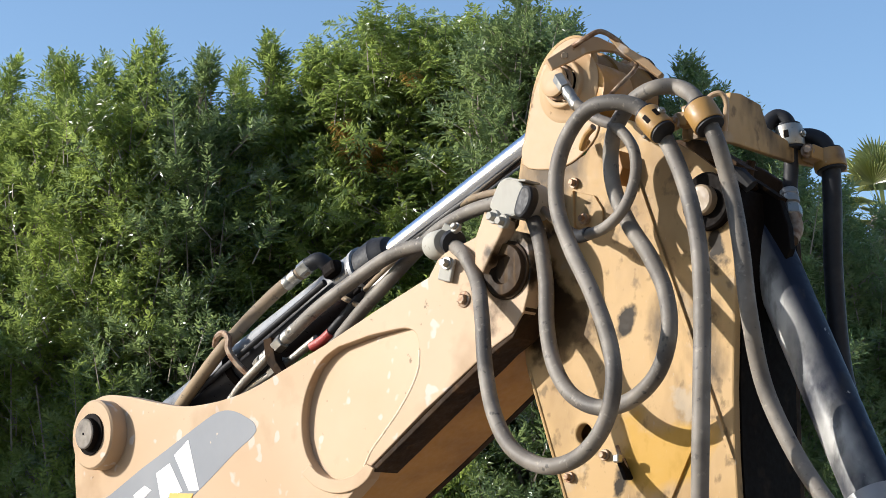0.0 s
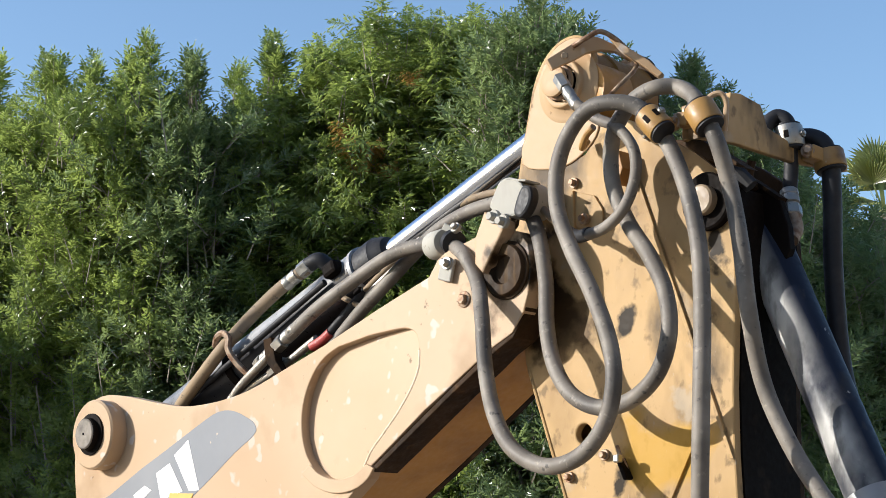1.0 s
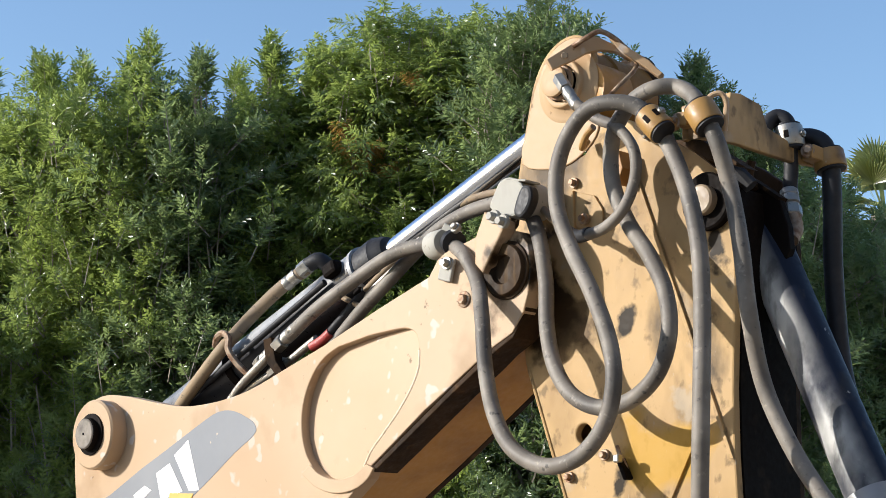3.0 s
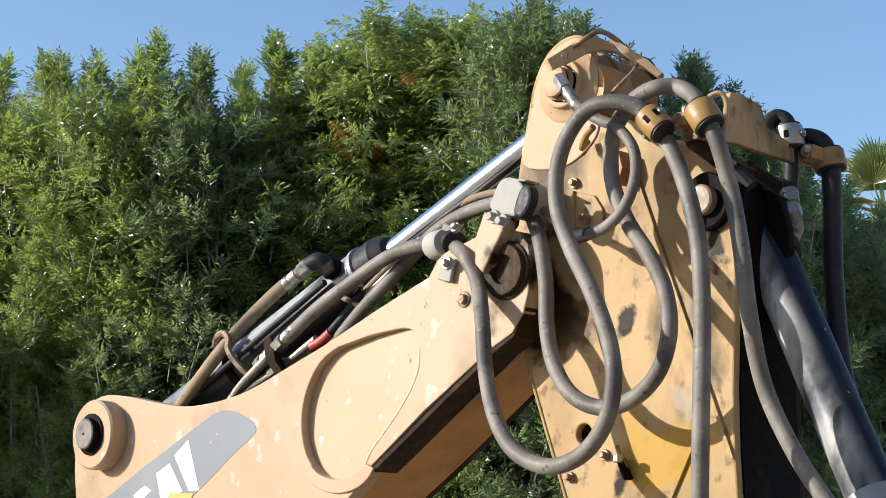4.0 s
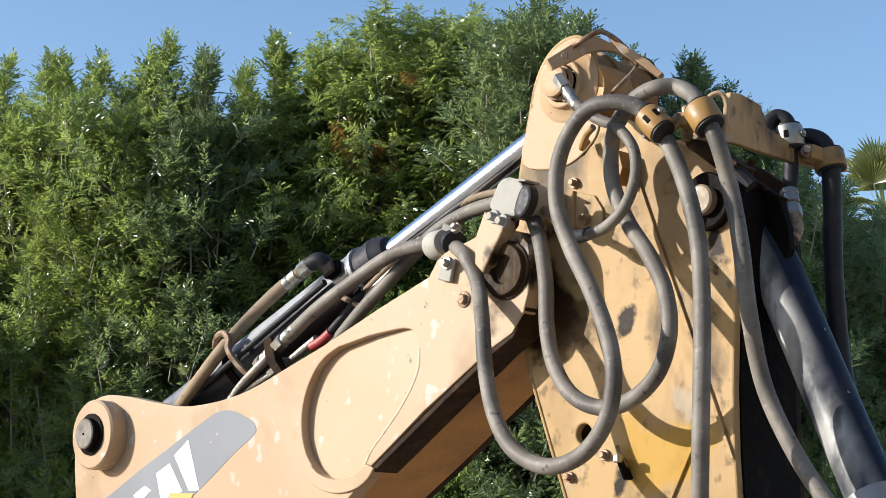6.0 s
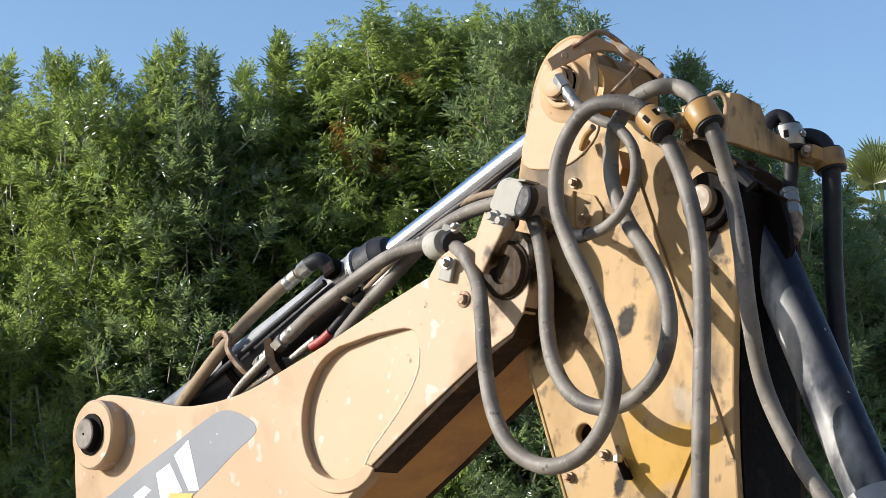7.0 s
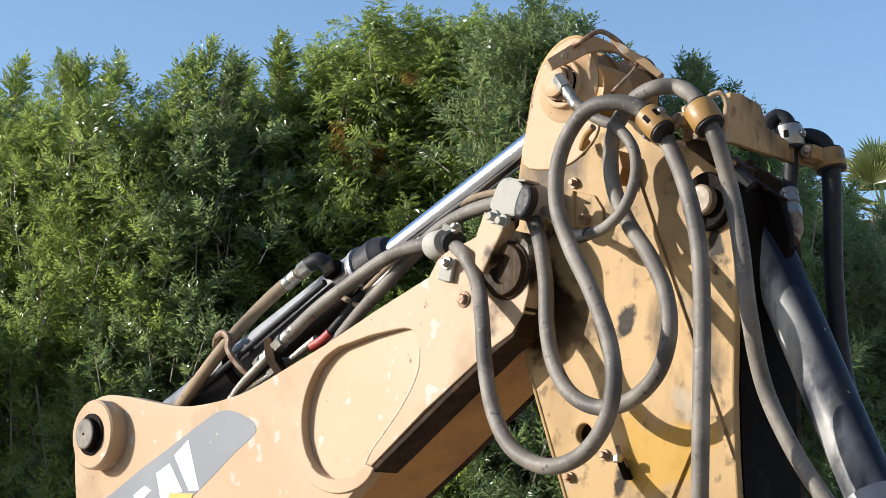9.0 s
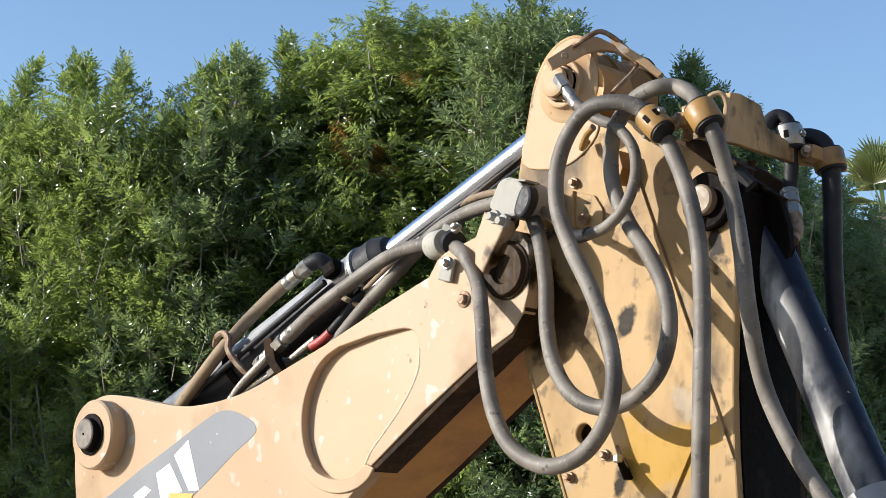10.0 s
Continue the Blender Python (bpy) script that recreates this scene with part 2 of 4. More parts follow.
def part(name, bm, material, parent, label=""):
    ob = new(name, link_mesh(name, bm, material))
    ob.parent = parent
    return tagged(ob, label)


def curve(points, steps=8, closed=False):
    """A smooth line through the points (Catmull-Rom, even in speed)."""
    p = [Vector(q) for q in points]
    n = len(p)
    out = []
    for i in range(n if closed else n - 1):
        a, b = p[i], p[(i + 1) % n]
        z = p[i - 1] if (i or closed) else a * 2 - b
        c = p[(i + 2) % n] if (closed or i + 2 < n) else b * 2 - a
        d0, d1, d2 = max((a - z).length, 1e-5) ** 0.5, max((b - a).length, 1e-5) ** 0.5, max((c - b).length, 1e-5) ** 0.5
        t1 = ((a - z) / d0 - (b - z) / (d0 + d1) + (b - a) / d1) * d1
        t2 = ((b - a) / d1 - (c - a) / (d1 + d2) + (c - b) / d2) * d1
        for k in range(steps):
            s = k / steps
            out.append((2 * s**3 - 3 * s**2 + 1) * a + (s**3 - 2 * s**2 + s) * t1 + (3 * s**2 - 2 * s**3) * b + (s**3 - s**2) * t2)
    if not closed:
        out.append(p[-1])
    return out


def tube(bm, path, radius, sides=14, caps=True):
    """A round bar along a path; radius is a number or one for each point."""
    path = [Vector(q) for q in path]
    rad = radius if isinstance(radius, (list, tuple)) else [radius] * len(path)
    way = (path[1] - path[0]).normalized()
    side = way.orthogonal().normalized()
    rings = []
    for i, q in enumerate(path):
        d = (path[min(i + 1, len(path) - 1)] - path[max(i - 1, 0)]).normalized()
        side = (side - d * side.dot(d)).normalized()
        up = d.cross(side)
        rings.append([bm.verts.new(q + (side * math.cos(a) + up * math.sin(a)) * rad[i])
                      for a in (2 * math.pi * k / sides for k in range(sides))])
    for r0, r1 in zip(rings, rings[1:]):
        for k in range(sides):
            bm.faces.new((r0[k], r0[(k + 1) % sides], r1[(k + 1) % sides], r1[k]))
    if caps:
        bm.faces.new(rings[0][::-1])
        bm.faces.new(rings[-1])
    return bm


def turned(a, b, profile, sides=28):
    """A turned piece from a towards b: profile of (metres along, radius)."""
    a, b = Vector(a), Vector(b)
    d = (b - a).normalized()
    side = d.orthogonal().normalized()
    up = d.cross(side)
    bm = bmesh.new()
    rings = []
    for h, r in profile:
        rings.append([bm.verts.new(a + d * h + (side * math.cos(t) + up * math.sin(t)) * max(r, 1e-4))
                      for t in (2 * math.pi * k / sides for k in range(sides))])
    for r0, r1 in zip(rings, rings[1:]):
        for k in range(sides):
            bm.faces.new((r0[k], r0[(k + 1) % sides], r1[(k + 1) % sides], r1[k]))
    bm.faces.new(rings[0][::-1])
    bm.faces.new(rings[-1])
    return bm


def crisp(bm):
    """Keep flat faces flat beside their broken edges."""
    for e in bm.edges:
        if len(e.link_faces) == 2 and e.calc_face_angle(0) > 0.3:
            e.smooth = False
    return bm


def plate(outline, y0, y1, bevel=0.004, holes=()):
    """A flat plate in the x-z plane between two depths, with broken edges. holes: (x, z, radius) or an outline."""
    bm = bmesh.new()
    n = len(outline)
    if holes:
        edges = []
        loops = [[(q[0], q[1]) for q in outline]]
        loops += [h if len(h) != 3 else [(h[0] + h[2] * math.cos(k * math.pi / 12), h[1] + h[2] * math.sin(k * math.pi / 12)) for k in range(24)] for h in holes]
        for lp in loops:
            vs = [bm.verts.new((x, y0, z)) for x, z in lp]
            edges += [bm.edges.new((vs[i], vs[(i + 1) % len(vs)])) for i in range(len(vs))]
        bmesh.ops.triangle_fill(bm, use_beauty=True, use_dissolve=False, edges=edges)
        faces = list(bm.faces)
    else:
        faces = [bm.faces.new([bm.verts.new((q[0], y0, q[1])) for q in outline])]
    ex = bmesh.ops.extrude_face_region(bm, geom=faces)
    for v in (g for g in ex["geom"] if isinstance(g, bmesh.types.BMVert)):
        v.co.y = y1
    bmesh.ops.recalc_face_normals(bm, faces=bm.faces)
    if bevel:
        rim = [e for e in bm.edges if len(e.link_faces) == 2 and e.calc_face_angle(0) > 1.3 and abs(e.verts[0].co.y - e.verts[1].co.y) < 1e-6]
        bmesh.ops.bevel(bm, geom=rim, offset=bevel, segments=2, profile=0.5, affect="EDGES")
    return crisp(bm)


def slab(points, thick, bevel=0.002):
    """A flat piece of any outline, thick along its normal."""
    bm = bmesh.new()
    fc = bm.faces.new([bm.verts.new(q) for q in points])
    fc.normal_update()
    n = fc.normal.copy()
    ex = bmesh.ops.extrude_face_region(bm, geom=[fc])
    bmesh.ops.translate(bm, vec=n * -thick, verts=[v for v in ex["geom"] if isinstance(v, bmesh.types.BMVert)])
    bmesh.ops.recalc_face_normals(bm, faces=bm.faces)
    if bevel:
        bmesh.ops.bevel(bm, geom=[e for e in bm.edges if e.calc_face_angle(0) > 1.2], offset=bevel, segments=2, profile=0.5, affect="EDGES")
    return crisp(bm)


def turn_plate(bm, m):
    bmesh.ops.transform(bm, matrix=m, verts=bm.verts)
    return bm


def block(m, sx, sy, sz, bevel=0.004):
    bm = bmesh.new()
    bmesh.ops.create_cube(bm, size=1, matrix=m @ Matrix.Diagonal((sx, sy, sz, 1)))
    bmesh.ops.bevel(bm, geom=bm.edges[:], offset=bevel, segments=2, profile=0.5, affect="EDGES")
    return crisp(bm)


def smooth2(points, steps=5, closed=False):
    return [(q.x, q.y) for q in curve([(a, b, 0) for a, b in points], steps, closed)]


def bolt(parent, at, way, r=0.014, h=0.014, material=None, washer=True):
    """A hex bolt head on a washer, pointing along way."""
    at, way = Vector(at), Vector(way).normalized()
    bm = turned(at - way * 0.01, at + way, [(0, r * 1.0), (0.01 + h * 0.85, r), (0.01 + h, r * 0.82)], 6)
    ob = part("bolt", bm, material or RUST, parent)
    if washer:
        bm2 = turned(at - way * 0.008, at + way, [(0, r * 1.5), (0.011, r * 1.5), (0.012, r * 1.4)], 18)
        part("washer", bm2, material or RUST, parent)
    return ob


def along(points, material, radius, parent, name="hose", steps=8, sides=16, label=""):
    return part(name, tube(bmesh.new(), curve(points, steps), radius, sides), material, parent, label)


def ferrule(parent, a, b, r, material=None, name="fitting"):
    """A crimped hose end with a hex nut, from a to b."""
    n = (Vector(b) - Vector(a)).length
    bm = turned(a, b, [(0, r * 1.05), (n * 0.03, r * 1.18), (n * 0.2, r * 1.18), (n * 0.22, r * 1.1), (n * 0.28, r * 1.1), (n * 0.3, r * 1.18),
                       (n * 0.5, r * 1.18), (n * 0.53, r * 0.9), (n * 0.62, r * 0.9)], 18)
    bm2 = turned(Vector(a).lerp(Vector(b), 0.61), b, [(0, r * 1.25), (n * 0.02, r * 1.35), (n * 0.35, r * 1.35), (n * 0.38, r * 1.2)], 6)
    ob = part(name, bm, material or STEEL, parent)
    part("nut", bm2, material or STEEL, parent)
    return ob


# ---- ground ----
bm = bmesh.new()
bmesh.ops.create_circle(bm, cap_ends=True, radius=1500, segments=64)
ground = new("ground", link_mesh("ground", bm, DIRT))
tagged(ground, "bare dry pale dirt ground under the machine and trees", "ground", kind="structure")

# plain unseen walls added beside and behind the view to block and bounce light
PLASTER = mat("weathered_plaster", (0.28, 0.25, 0.21), 0.95, 0, [((0.2, 0.175, 0.145), 0.5, 0.4, 0.65, 0.8, 7, ONE)], 0.3, 15)


def unseen_wall(name, x0, x1, y0, y1, height):
    bm = bmesh.new()
    bmesh.ops.create_cube(bm, size=1, matrix=Matrix.Translation(((x0 + x1) / 2, (y0 + y1) / 2, height / 2)) @ Matrix.Diagonal((x1 - x0, y1 - y0, height, 1)))
    tagged(new(name, link_mesh(name, bm, PLASTER)), "unseen plain plaster wall added to shape the light", "wall", kind="structure")


unseen_wall("unseen_wall_east", 9.0, 9.3, -12.0, 9.0, 6.5)
unseen_wall("unseen_wall_south", -6.0, 9.0, -12.3, -12.0, 3.2)
# added out of view so that it shades the lower tree crowns
unseen_wall("shade_wall_west", -12.3, -12.0, -9.0, 3.0, 5.75)

# ---- the excavator ----
excavator = new("excavator")
excavator.location = (0.9, 0.19, 0)
tagged(excavator, "sand-yellow excavator arm with chrome ram and looping grey hoses", "excavator")


def assembly(name, label=""):
    """An empty part of the machine that carries its own pieces, in the plan's axes."""
    ob = new(name)
    ob.parent, ob.matrix_parent_inverse = excavator, Matrix.Translation((-0.9, -0.19, 0))
    return tagged(ob, label)


boom = assembly("boom", "sand-yellow boom with spotted faded paint and grey decal")
SET_BACK = 1.0146
BACK_POSE = Matrix.Translation(EYE * (1 - SET_BACK)) @ Matrix.Scale(SET_BACK, 4)
stick = assembly("stick", "worn yellow stick plate with dark stains")

stick.matrix_basis = BACK_POSE

# boom: side plates with a swelling back end, concave top line and blunt nose
BOOM_TOP = smooth2([(-1.68, 1.77), (-1.726, 2.014), (-1.718, 2.137), (-1.666, 2.215), (-1.579, 2.246), (-1.45, 2.236), (-1.287, 2.204), (-1.128, 2.179), (-0.957, 2.182), (-0.806, 2.205), (-0.623, 2.259)], 4)[:-1] + [(-0.623, 2.259), (-0.473, 2.305), (-0.234, 2.389), (-0.035, 2.453), (-0.002, 2.496), (0.035, 2.517), (0.11, 2.531), (0.158, 2.543)]
BOOM_LOW = [(0.185, 2.244), (-0.052, 2.088), (-0.267, 1.946), (-0.285, 1.916), (-0.317, 1.892), (-0.392, 1.838), (-0.512, 1.778), (-0.814, 1.62), (-1.34, 1.377)]
NEAR = BOOM_TOP + [(0.157, 2.525), (0.186, 2.542), (0.244, 2.549), (0.300, 2.532), (0.332, 2.494), (0.341, 2.424), (0.330, 2.363), (0.314, 2.318), (0.273, 2.266), (0.206, 2.237)] + BOOM_LOW[1:]
UNDER_LINE = [(0.186, 2.277), (-0.052, 2.123), (-0.276, 1.978), (-0.513, 1.834), (-0.815, 1.661), (-1.313, 1.43)]
FAR = BOOM_TOP + [(0.204, 2.541), (0.255, 2.518), (0.295, 2.467), (0.306, 2.399), (0.283, 2.327)] + UNDER_LINE
PANEL = smooth2([(-0.083, 2.300), (-0.100, 2.313), (-0.128, 2.321), (-0.166, 2.322)], 3)[:-1] + [(-0.166, 2.322), (-0.270, 2.316), (-0.405, 2.296)] + smooth2([(-0.405, 2.296), (-0.462, 2.272), (-0.508, 2.234), (-0.545, 2.174), (-0.561, 2.108), (-0.554, 2.037), (-0.528, 1.981), (-0.478, 1.939), (-0.414, 1.920), (-0.347, 1.925), (-0.29, 1.945)], 4)[1:] + [(-0.264, 1.989), (-0.210, 2.040), (-0.153, 2.094), (-0.098, 2.161), (-0.074, 2.21), (-0.070, 2.25)]
part("side_plate", plate(NEAR, -0.02, 0.03, 0.003, [PANEL]), PAINT, boom)
# far plate coloured dark for the shade between ram and boom
part("side_plate", plate(FAR, 0.36, 0.39, 0.006), GRIME_SHADE, boom)
# sunk panel: deep at its round end, flush at the welded one
bm = plate(PANEL, 0.022, 0.028, 0)
SEAM_A, SEAM_B = Vector((-0.072, 2.247)), Vector((-0.273, 1.961))
SEAM_N = Vector((-(SEAM_B - SEAM_A).y, (SEAM_B - SEAM_A).x)).normalized()
for v in bm.verts:
    away = abs((Vector((v.co.x, v.co.z)) - SEAM_A).dot(SEAM_N))
    v.co.y -= 0.0423 * max(0.0, 1 - away / 0.16) + 0.012 * min(1.0, away / 0.16)
part("inset_panel", bm, PAINT, boom)
RIM = smooth2([(-0.552, 1.943), (-0.491, 1.901), (-0.404, 1.879), (-0.319, 1.888), (-0.268, 1.914), (-0.245, 1.942)], 4) + smooth2([(-0.273, 1.955), (-0.324, 1.929), (-0.404, 1.918), (-0.478, 1.939), (-0.517, 1.964), (-0.535, 1.952)], 4)
part("rim", plate(RIM, -0.028, -0.019, 0.003), PAINT, boom)
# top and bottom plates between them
# dark strip added under the edge: grime plus the shade that falls there
part("corner_strip", plate([(0.315, 2.343), (0.270, 2.271), (0.204, 2.239), (0.156, 2.207), (0.051, 2.144), (-0.057, 2.076), (-0.167, 2.006), (-0.258, 1.949), (-0.254, 1.933), (-0.163, 1.990), (-0.053, 2.060), (0.055, 2.128), (0.160, 2.191), (0.208, 2.223), (0.274, 2.255), (0.319, 2.327)], -0.0165, 0.075, 0.003), GRIME_SHADE, boom, "grimy strip under the boom edge with shade in its colour")
UNDER_BACK = [(0.186, 2.304), (-0.052, 2.151), (-0.277, 2.006), (-0.514, 1.863), (-0.816, 1.691), (-1.315, 1.461)]
part("bottom_plate", plate(UNDER_LINE + UNDER_BACK[::-1], 0.03, 0.36, 0.002), UNDER, boom, "brown grimy bottom plate")
TOP_LINE = [(-1.098, 2.159), (-0.942, 2.162), (-0.792, 2.185), (-0.61, 2.241), (-0.46, 2.288), (-0.222, 2.372), (-0.031, 2.432)]
TOP_BACK = [(-1.097, 2.133), (-0.941, 2.134), (-0.791, 2.158), (-0.61, 2.215), (-0.46, 2.261), (-0.222, 2.346), (-0.031, 2.409)]
# top plate darkened likewise, shade put into its colour
part("top_plate", plate(TOP_LINE + TOP_BACK[::-1], 0.03, 0.36, 0.002), GRIME_SHADE, boom)
part("weld_seam", tube(bmesh.new(), curve([(-0.071, -0.018, 2.255), (-0.074, -0.018, 2.21), (-0.098, -0.018, 2.161), (-0.153, -0.018, 2.094), (-0.21, -0.018, 2.04), (-0.264, -0.018, 1.989), (-0.292, -0.018, 1.948)], 5), 0.0042, 8), PALE_LINE, boom)
# pin boss at the boom's back
PIN_A = Vector((-1.545, 0, 2.113))
part("boss", turned(PIN_A + Vector((0, -0.08, 0)), PIN_A + Vector((0, 1, 0)), [(0, 0.06), (0, 0.108), (0.006, 0.114), (0.09, 0.114)], 48), PAINT, boom)
bm = turned(PIN_A + Vector((0, -0.108, 0)), PIN_A + Vector((0, 1, 0)), [(0, 0.048), (0.004, 0.053), (0.02, 0.053), (0.022, 0.068), (0.058, 0.07), (0.06, 0.064), (0.066, 0.064), (0.068, 0.071), (0.09, 0.071)], 40)
pin = part("pin", bm, GREASE_SHADE, boom, "dark greasy steel pin")
part("pin_cap", turned(PIN_A + Vector((0, -0.111, 0)), PIN_A + Vector((0, 1, 0)), [(0, 0.046), (0.003, 0.05), (0.02, 0.05)], 40), DIRTY_STEEL, boom)
bolt(boom, PIN_A + Vector((0, -0.112, 0)), (0, -1, 0), 0.004, 0.002, GREASE_SHADE, False)
# nose hub, where boom and stick meet
HUB_AT = Vector((0.258, 0, 2.434))
part("nose_hub", turned(HUB_AT + Vector((0, -0.040, 0)), HUB_AT + Vector((0, 1, 0)), [(0.014, 0.01), (0.013, 0.036), (0.0, 0.040), (0, 0.066), (0.003, 0.069), (0.012, 0.071), (0.014, 0.078), (0.03, 0.080)], 48), HUB_BROWN, boom, "ochre-brown greasy hub with painted shade on the boom nose")
part("nose_web", plate([(0.167, 2.544), (0.218, 2.522), (0.258, 2.455), (0.257, 2.349), (0.148, 2.255), (-0.005, 2.192), (-0.049, 2.416)], 0.06, 0.35, 0.003), GRIME_SHADE, boom)
for q in ((0.101, -0.02, 2.375), (0.237, 0.02, 2.573)):
    bolt(boom, q, (0, -1, 0), 0.015, 0.016)
# decal with a wedge, letter shapes of which only the upper ends show
part("decal", plate(smooth2([(-1.048, 2.116), (-0.956, 2.148), (-0.887, 2.148), (-0.818, 2.124), (-0.777, 2.101), (-0.768, 2.080), (-0.789, 2.060)], 4) + [(-0.869, 2.019), (-0.990, 1.943), (-1.087, 1.886), (-1.186, 1.829), (-1.753, 1.845), (-1.512, 1.918), (-1.345, 1.994), (-1.226, 2.042)], -0.0209, -0.0195, 0), DECAL, boom, "faded grey decal")
for shape in ([(-1.171, 2.028), (-1.100, 2.073), (-1.038, 1.914), (-1.090, 1.914)], [(-1.263, 1.976), (-1.193, 2.005), (-1.122, 1.914), (-1.235, 1.890)], [(-1.382, 1.913), (-1.322, 1.940), (-1.285, 1.924), (-1.367, 1.877)]):
    part("decal_shape", plate(shape, -0.0218, -0.0202, 0), WHITE, boom, "white decal shape")
part("decal_shape", plate([(-1.187, 1.911), (-1.065, 1.905), (-1.082, 1.884), (-1.192, 1.881)], -0.0228, -0.0204, 0), YELLOW, boom, "yellow wedge of the decal")

# stick: two side plates with a round head, web plates between, foot on the ground
HEAD = Vector((0.419, 0, 2.917))
STICK_SIDE = [(0.208, 2.447), (0.224, 2.568), (0.233, 2.691), (0.251, 2.779), (0.272, 2.864)] + smooth2([(0.272, 2.864), (0.294, 2.946), (0.331, 3.008), (0.38, 3.044), (0.432, 3.054), (0.475, 3.038), (0.498, 3.004), (0.504, 2.941), (0.499, 2.873), (0.492, 2.821)], 4)[1:] + \
    [(0.548, 2.785), (0.614, 2.788), (0.686, 2.753), (0.773, 2.699), (0.841, 2.664), (0.894, 2.624), (0.932, 2.568), (0.937, 2.409), (0.928, 2.246), (0.917, 2.073), (0.916, 1.927), (0.920, 1.819)] + [(0.98, 1.3), (1.0, 0.5), (1.03, 0.06), (0.97, 0), (0.83, 0), (0.80, 0.06), (0.72, 0.6), (0.56, 1.3)] + \
    [(0.397, 1.813), (0.256, 2.193), (0.247, 2.276)]
HOLE, EYELET = (0.453, 0.05, 1.998), (0.462, 0.05, 2.741)
part("side_plate", plate(STICK_SIDE, 0.05, 0.075, 0.005, holes=[(HOLE[0], HOLE[2], 0.026), (HEAD.x, HEAD.z, 0.056), (EYELET[0], EYELET[2], 0.02)]), STICK_PAINT, stick)
# far plate coloured dark for the shade inside the stick
part("side_plate", plate(STICK_SIDE, 0.305, 0.33, 0.005, holes=[(HOLE[0], HOLE[2], 0.026)]), GRIME_SHADE, stick)
FRONT = [(0.935, 2.561), (0.940, 2.409), (0.931, 2.246), (0.920, 2.073), (0.919, 1.927), (0.923, 1.819)] + [(0.984, 1.3), (1.004, 0.5), (1.03, 0.08)]
# front face gets the near-black, its shade put into the colour
part("front_plate", plate(FRONT + [(x - 0.02, z) for x, z in FRONT[::-1]], 0.075, 0.305, 0.001), GREASE_SHADE, stick, "dark grimy front plate with shade in its colour")
BACK = [(0.266, 2.192), (0.406, 1.813)] + [(0.57, 1.3), (0.73, 0.6), (0.81, 0.06)]
part("back_plate", plate(BACK + [(x + 0.02, z) for x, z in BACK[::-1]], 0.075, 0.305, 0.001), UNDER, stick)
part("head_plate", plate([(0.466, 2.972), (0.476, 2.893), (0.475, 2.81), (0.548, 2.77), (0.613, 2.77), (0.685, 2.736), (0.773, 2.685), (0.755, 2.669), (0.667, 2.714), (0.538, 2.745), (0.443, 2.793), (0.445, 2.9)], 0.075, 0.305, 0.001), SHADED_OCHRE, stick)
# raised round cheek and pin at the head
part("head_boss", turned(HEAD + Vector((0, 0.020, 0)), HEAD + Vector((0, 1, 0)), [(0.03, 0.050), (0.001, 0.050), (0, 0.0515), (0, 0.062), (0.001, 0.0635), (0.004, 0.065), (0.012, 0.067), (0.018, 0.074), (0.022, 0.088), (0.024, 0.098), (0.028, 0.104)], 56), HEAD_PAINT, stick)
part("cheek_plate", plate(smooth2([(0.253, 2.733), (0.281, 2.86), (0.307, 2.941), (0.344, 3.003), (0.393, 3.036), (0.441, 3.044), (0.484, 3.028), (0.502, 2.996), (0.504, 2.901), (0.525, 2.813), (0.513, 2.763), (0.46, 2.72), (0.411, 2.702), (0.342, 2.702)], 3, True), 0.046, 0.05, 0.003, [(HEAD.x, HEAD.z, 0.06)]), HEAD_PAINT, stick)
part("seal", turned(HEAD + Vector((0, 0.000, 0)), HEAD + Vector((0, 1, 0)), [(0, 0.03), (0, 0.039), (0.06, 0.039)], 40), GREASE_SHADE, stick, "greasy black seal")
for y in (0.0035, 0.0125):
    part("shim_ring", turned(HEAD + Vector((0, y, 0)), HEAD + Vector((0, 1, 0)), [(0, 0.038), (0, 0.0455), (0.001, 0.047), (0.003, 0.047), (0.004, 0.0455), (0.004, 0.038)], 44), HEAD_PAINT if y > 0.01 else RUST, stick)
part("pin", turned(HEAD + Vector((0, -0.016, 0)), HEAD + Vector((0, 1, 0)), [(0, 0.02), (0, 0.0395), (0.001, 0.0415), (0.003, 0.0425), (0.010, 0.0425), (0.012, 0.041), (0.012, 0.03)], 48), HEAD_PAINT, stick)
part("head_tube", turned(HEAD + Vector((-0.012, 0.07, 0)), HEAD + Vector((-0.012, 1, 0)), [(0, 0.106), (0.075, 0.106), (0.076, 0.113), (0.095, 0.113), (0.096, 0.106), (0.24, 0.106)], 44), SHADED_OCHRE, stick, "grimy ochre head tube with shade put into its colour")
# guard strap over the head
part("guard", slab([(0.426, -0.049, 2.961), (0.464, -0.001, 3.002), (0.492, 0.035, 3.031), (0.512, 0.061, 3.026), (0.542, 0.099, 3.003), (0.569, 0.134, 2.977), (0.565, 0.129, 2.965), (0.539, 0.096, 2.989), (0.514, 0.063, 2.992), (0.491, 0.035, 2.983), (0.469, 0.006, 2.961), (0.449, -0.02, 2.946), (0.435, -0.038, 2.934)], 0.02), PAINT, stick, "bent steel guard")
part("guard_lip", slab([(0.534, 0.085, 3.024), (0.549, 0.094, 3.016), (0.623, 0.137, 2.954), (0.655, 0.155, 2.915), (0.645, 0.149, 2.906), (0.61, 0.129, 2.94), (0.559, 0.1, 2.984)], 0.03), PAINT, stick)
bolt(stick, (0.462, -0.016, 2.972), (0.7, -0.7, 0), 0.010, 0.016, TAN_STEEL)
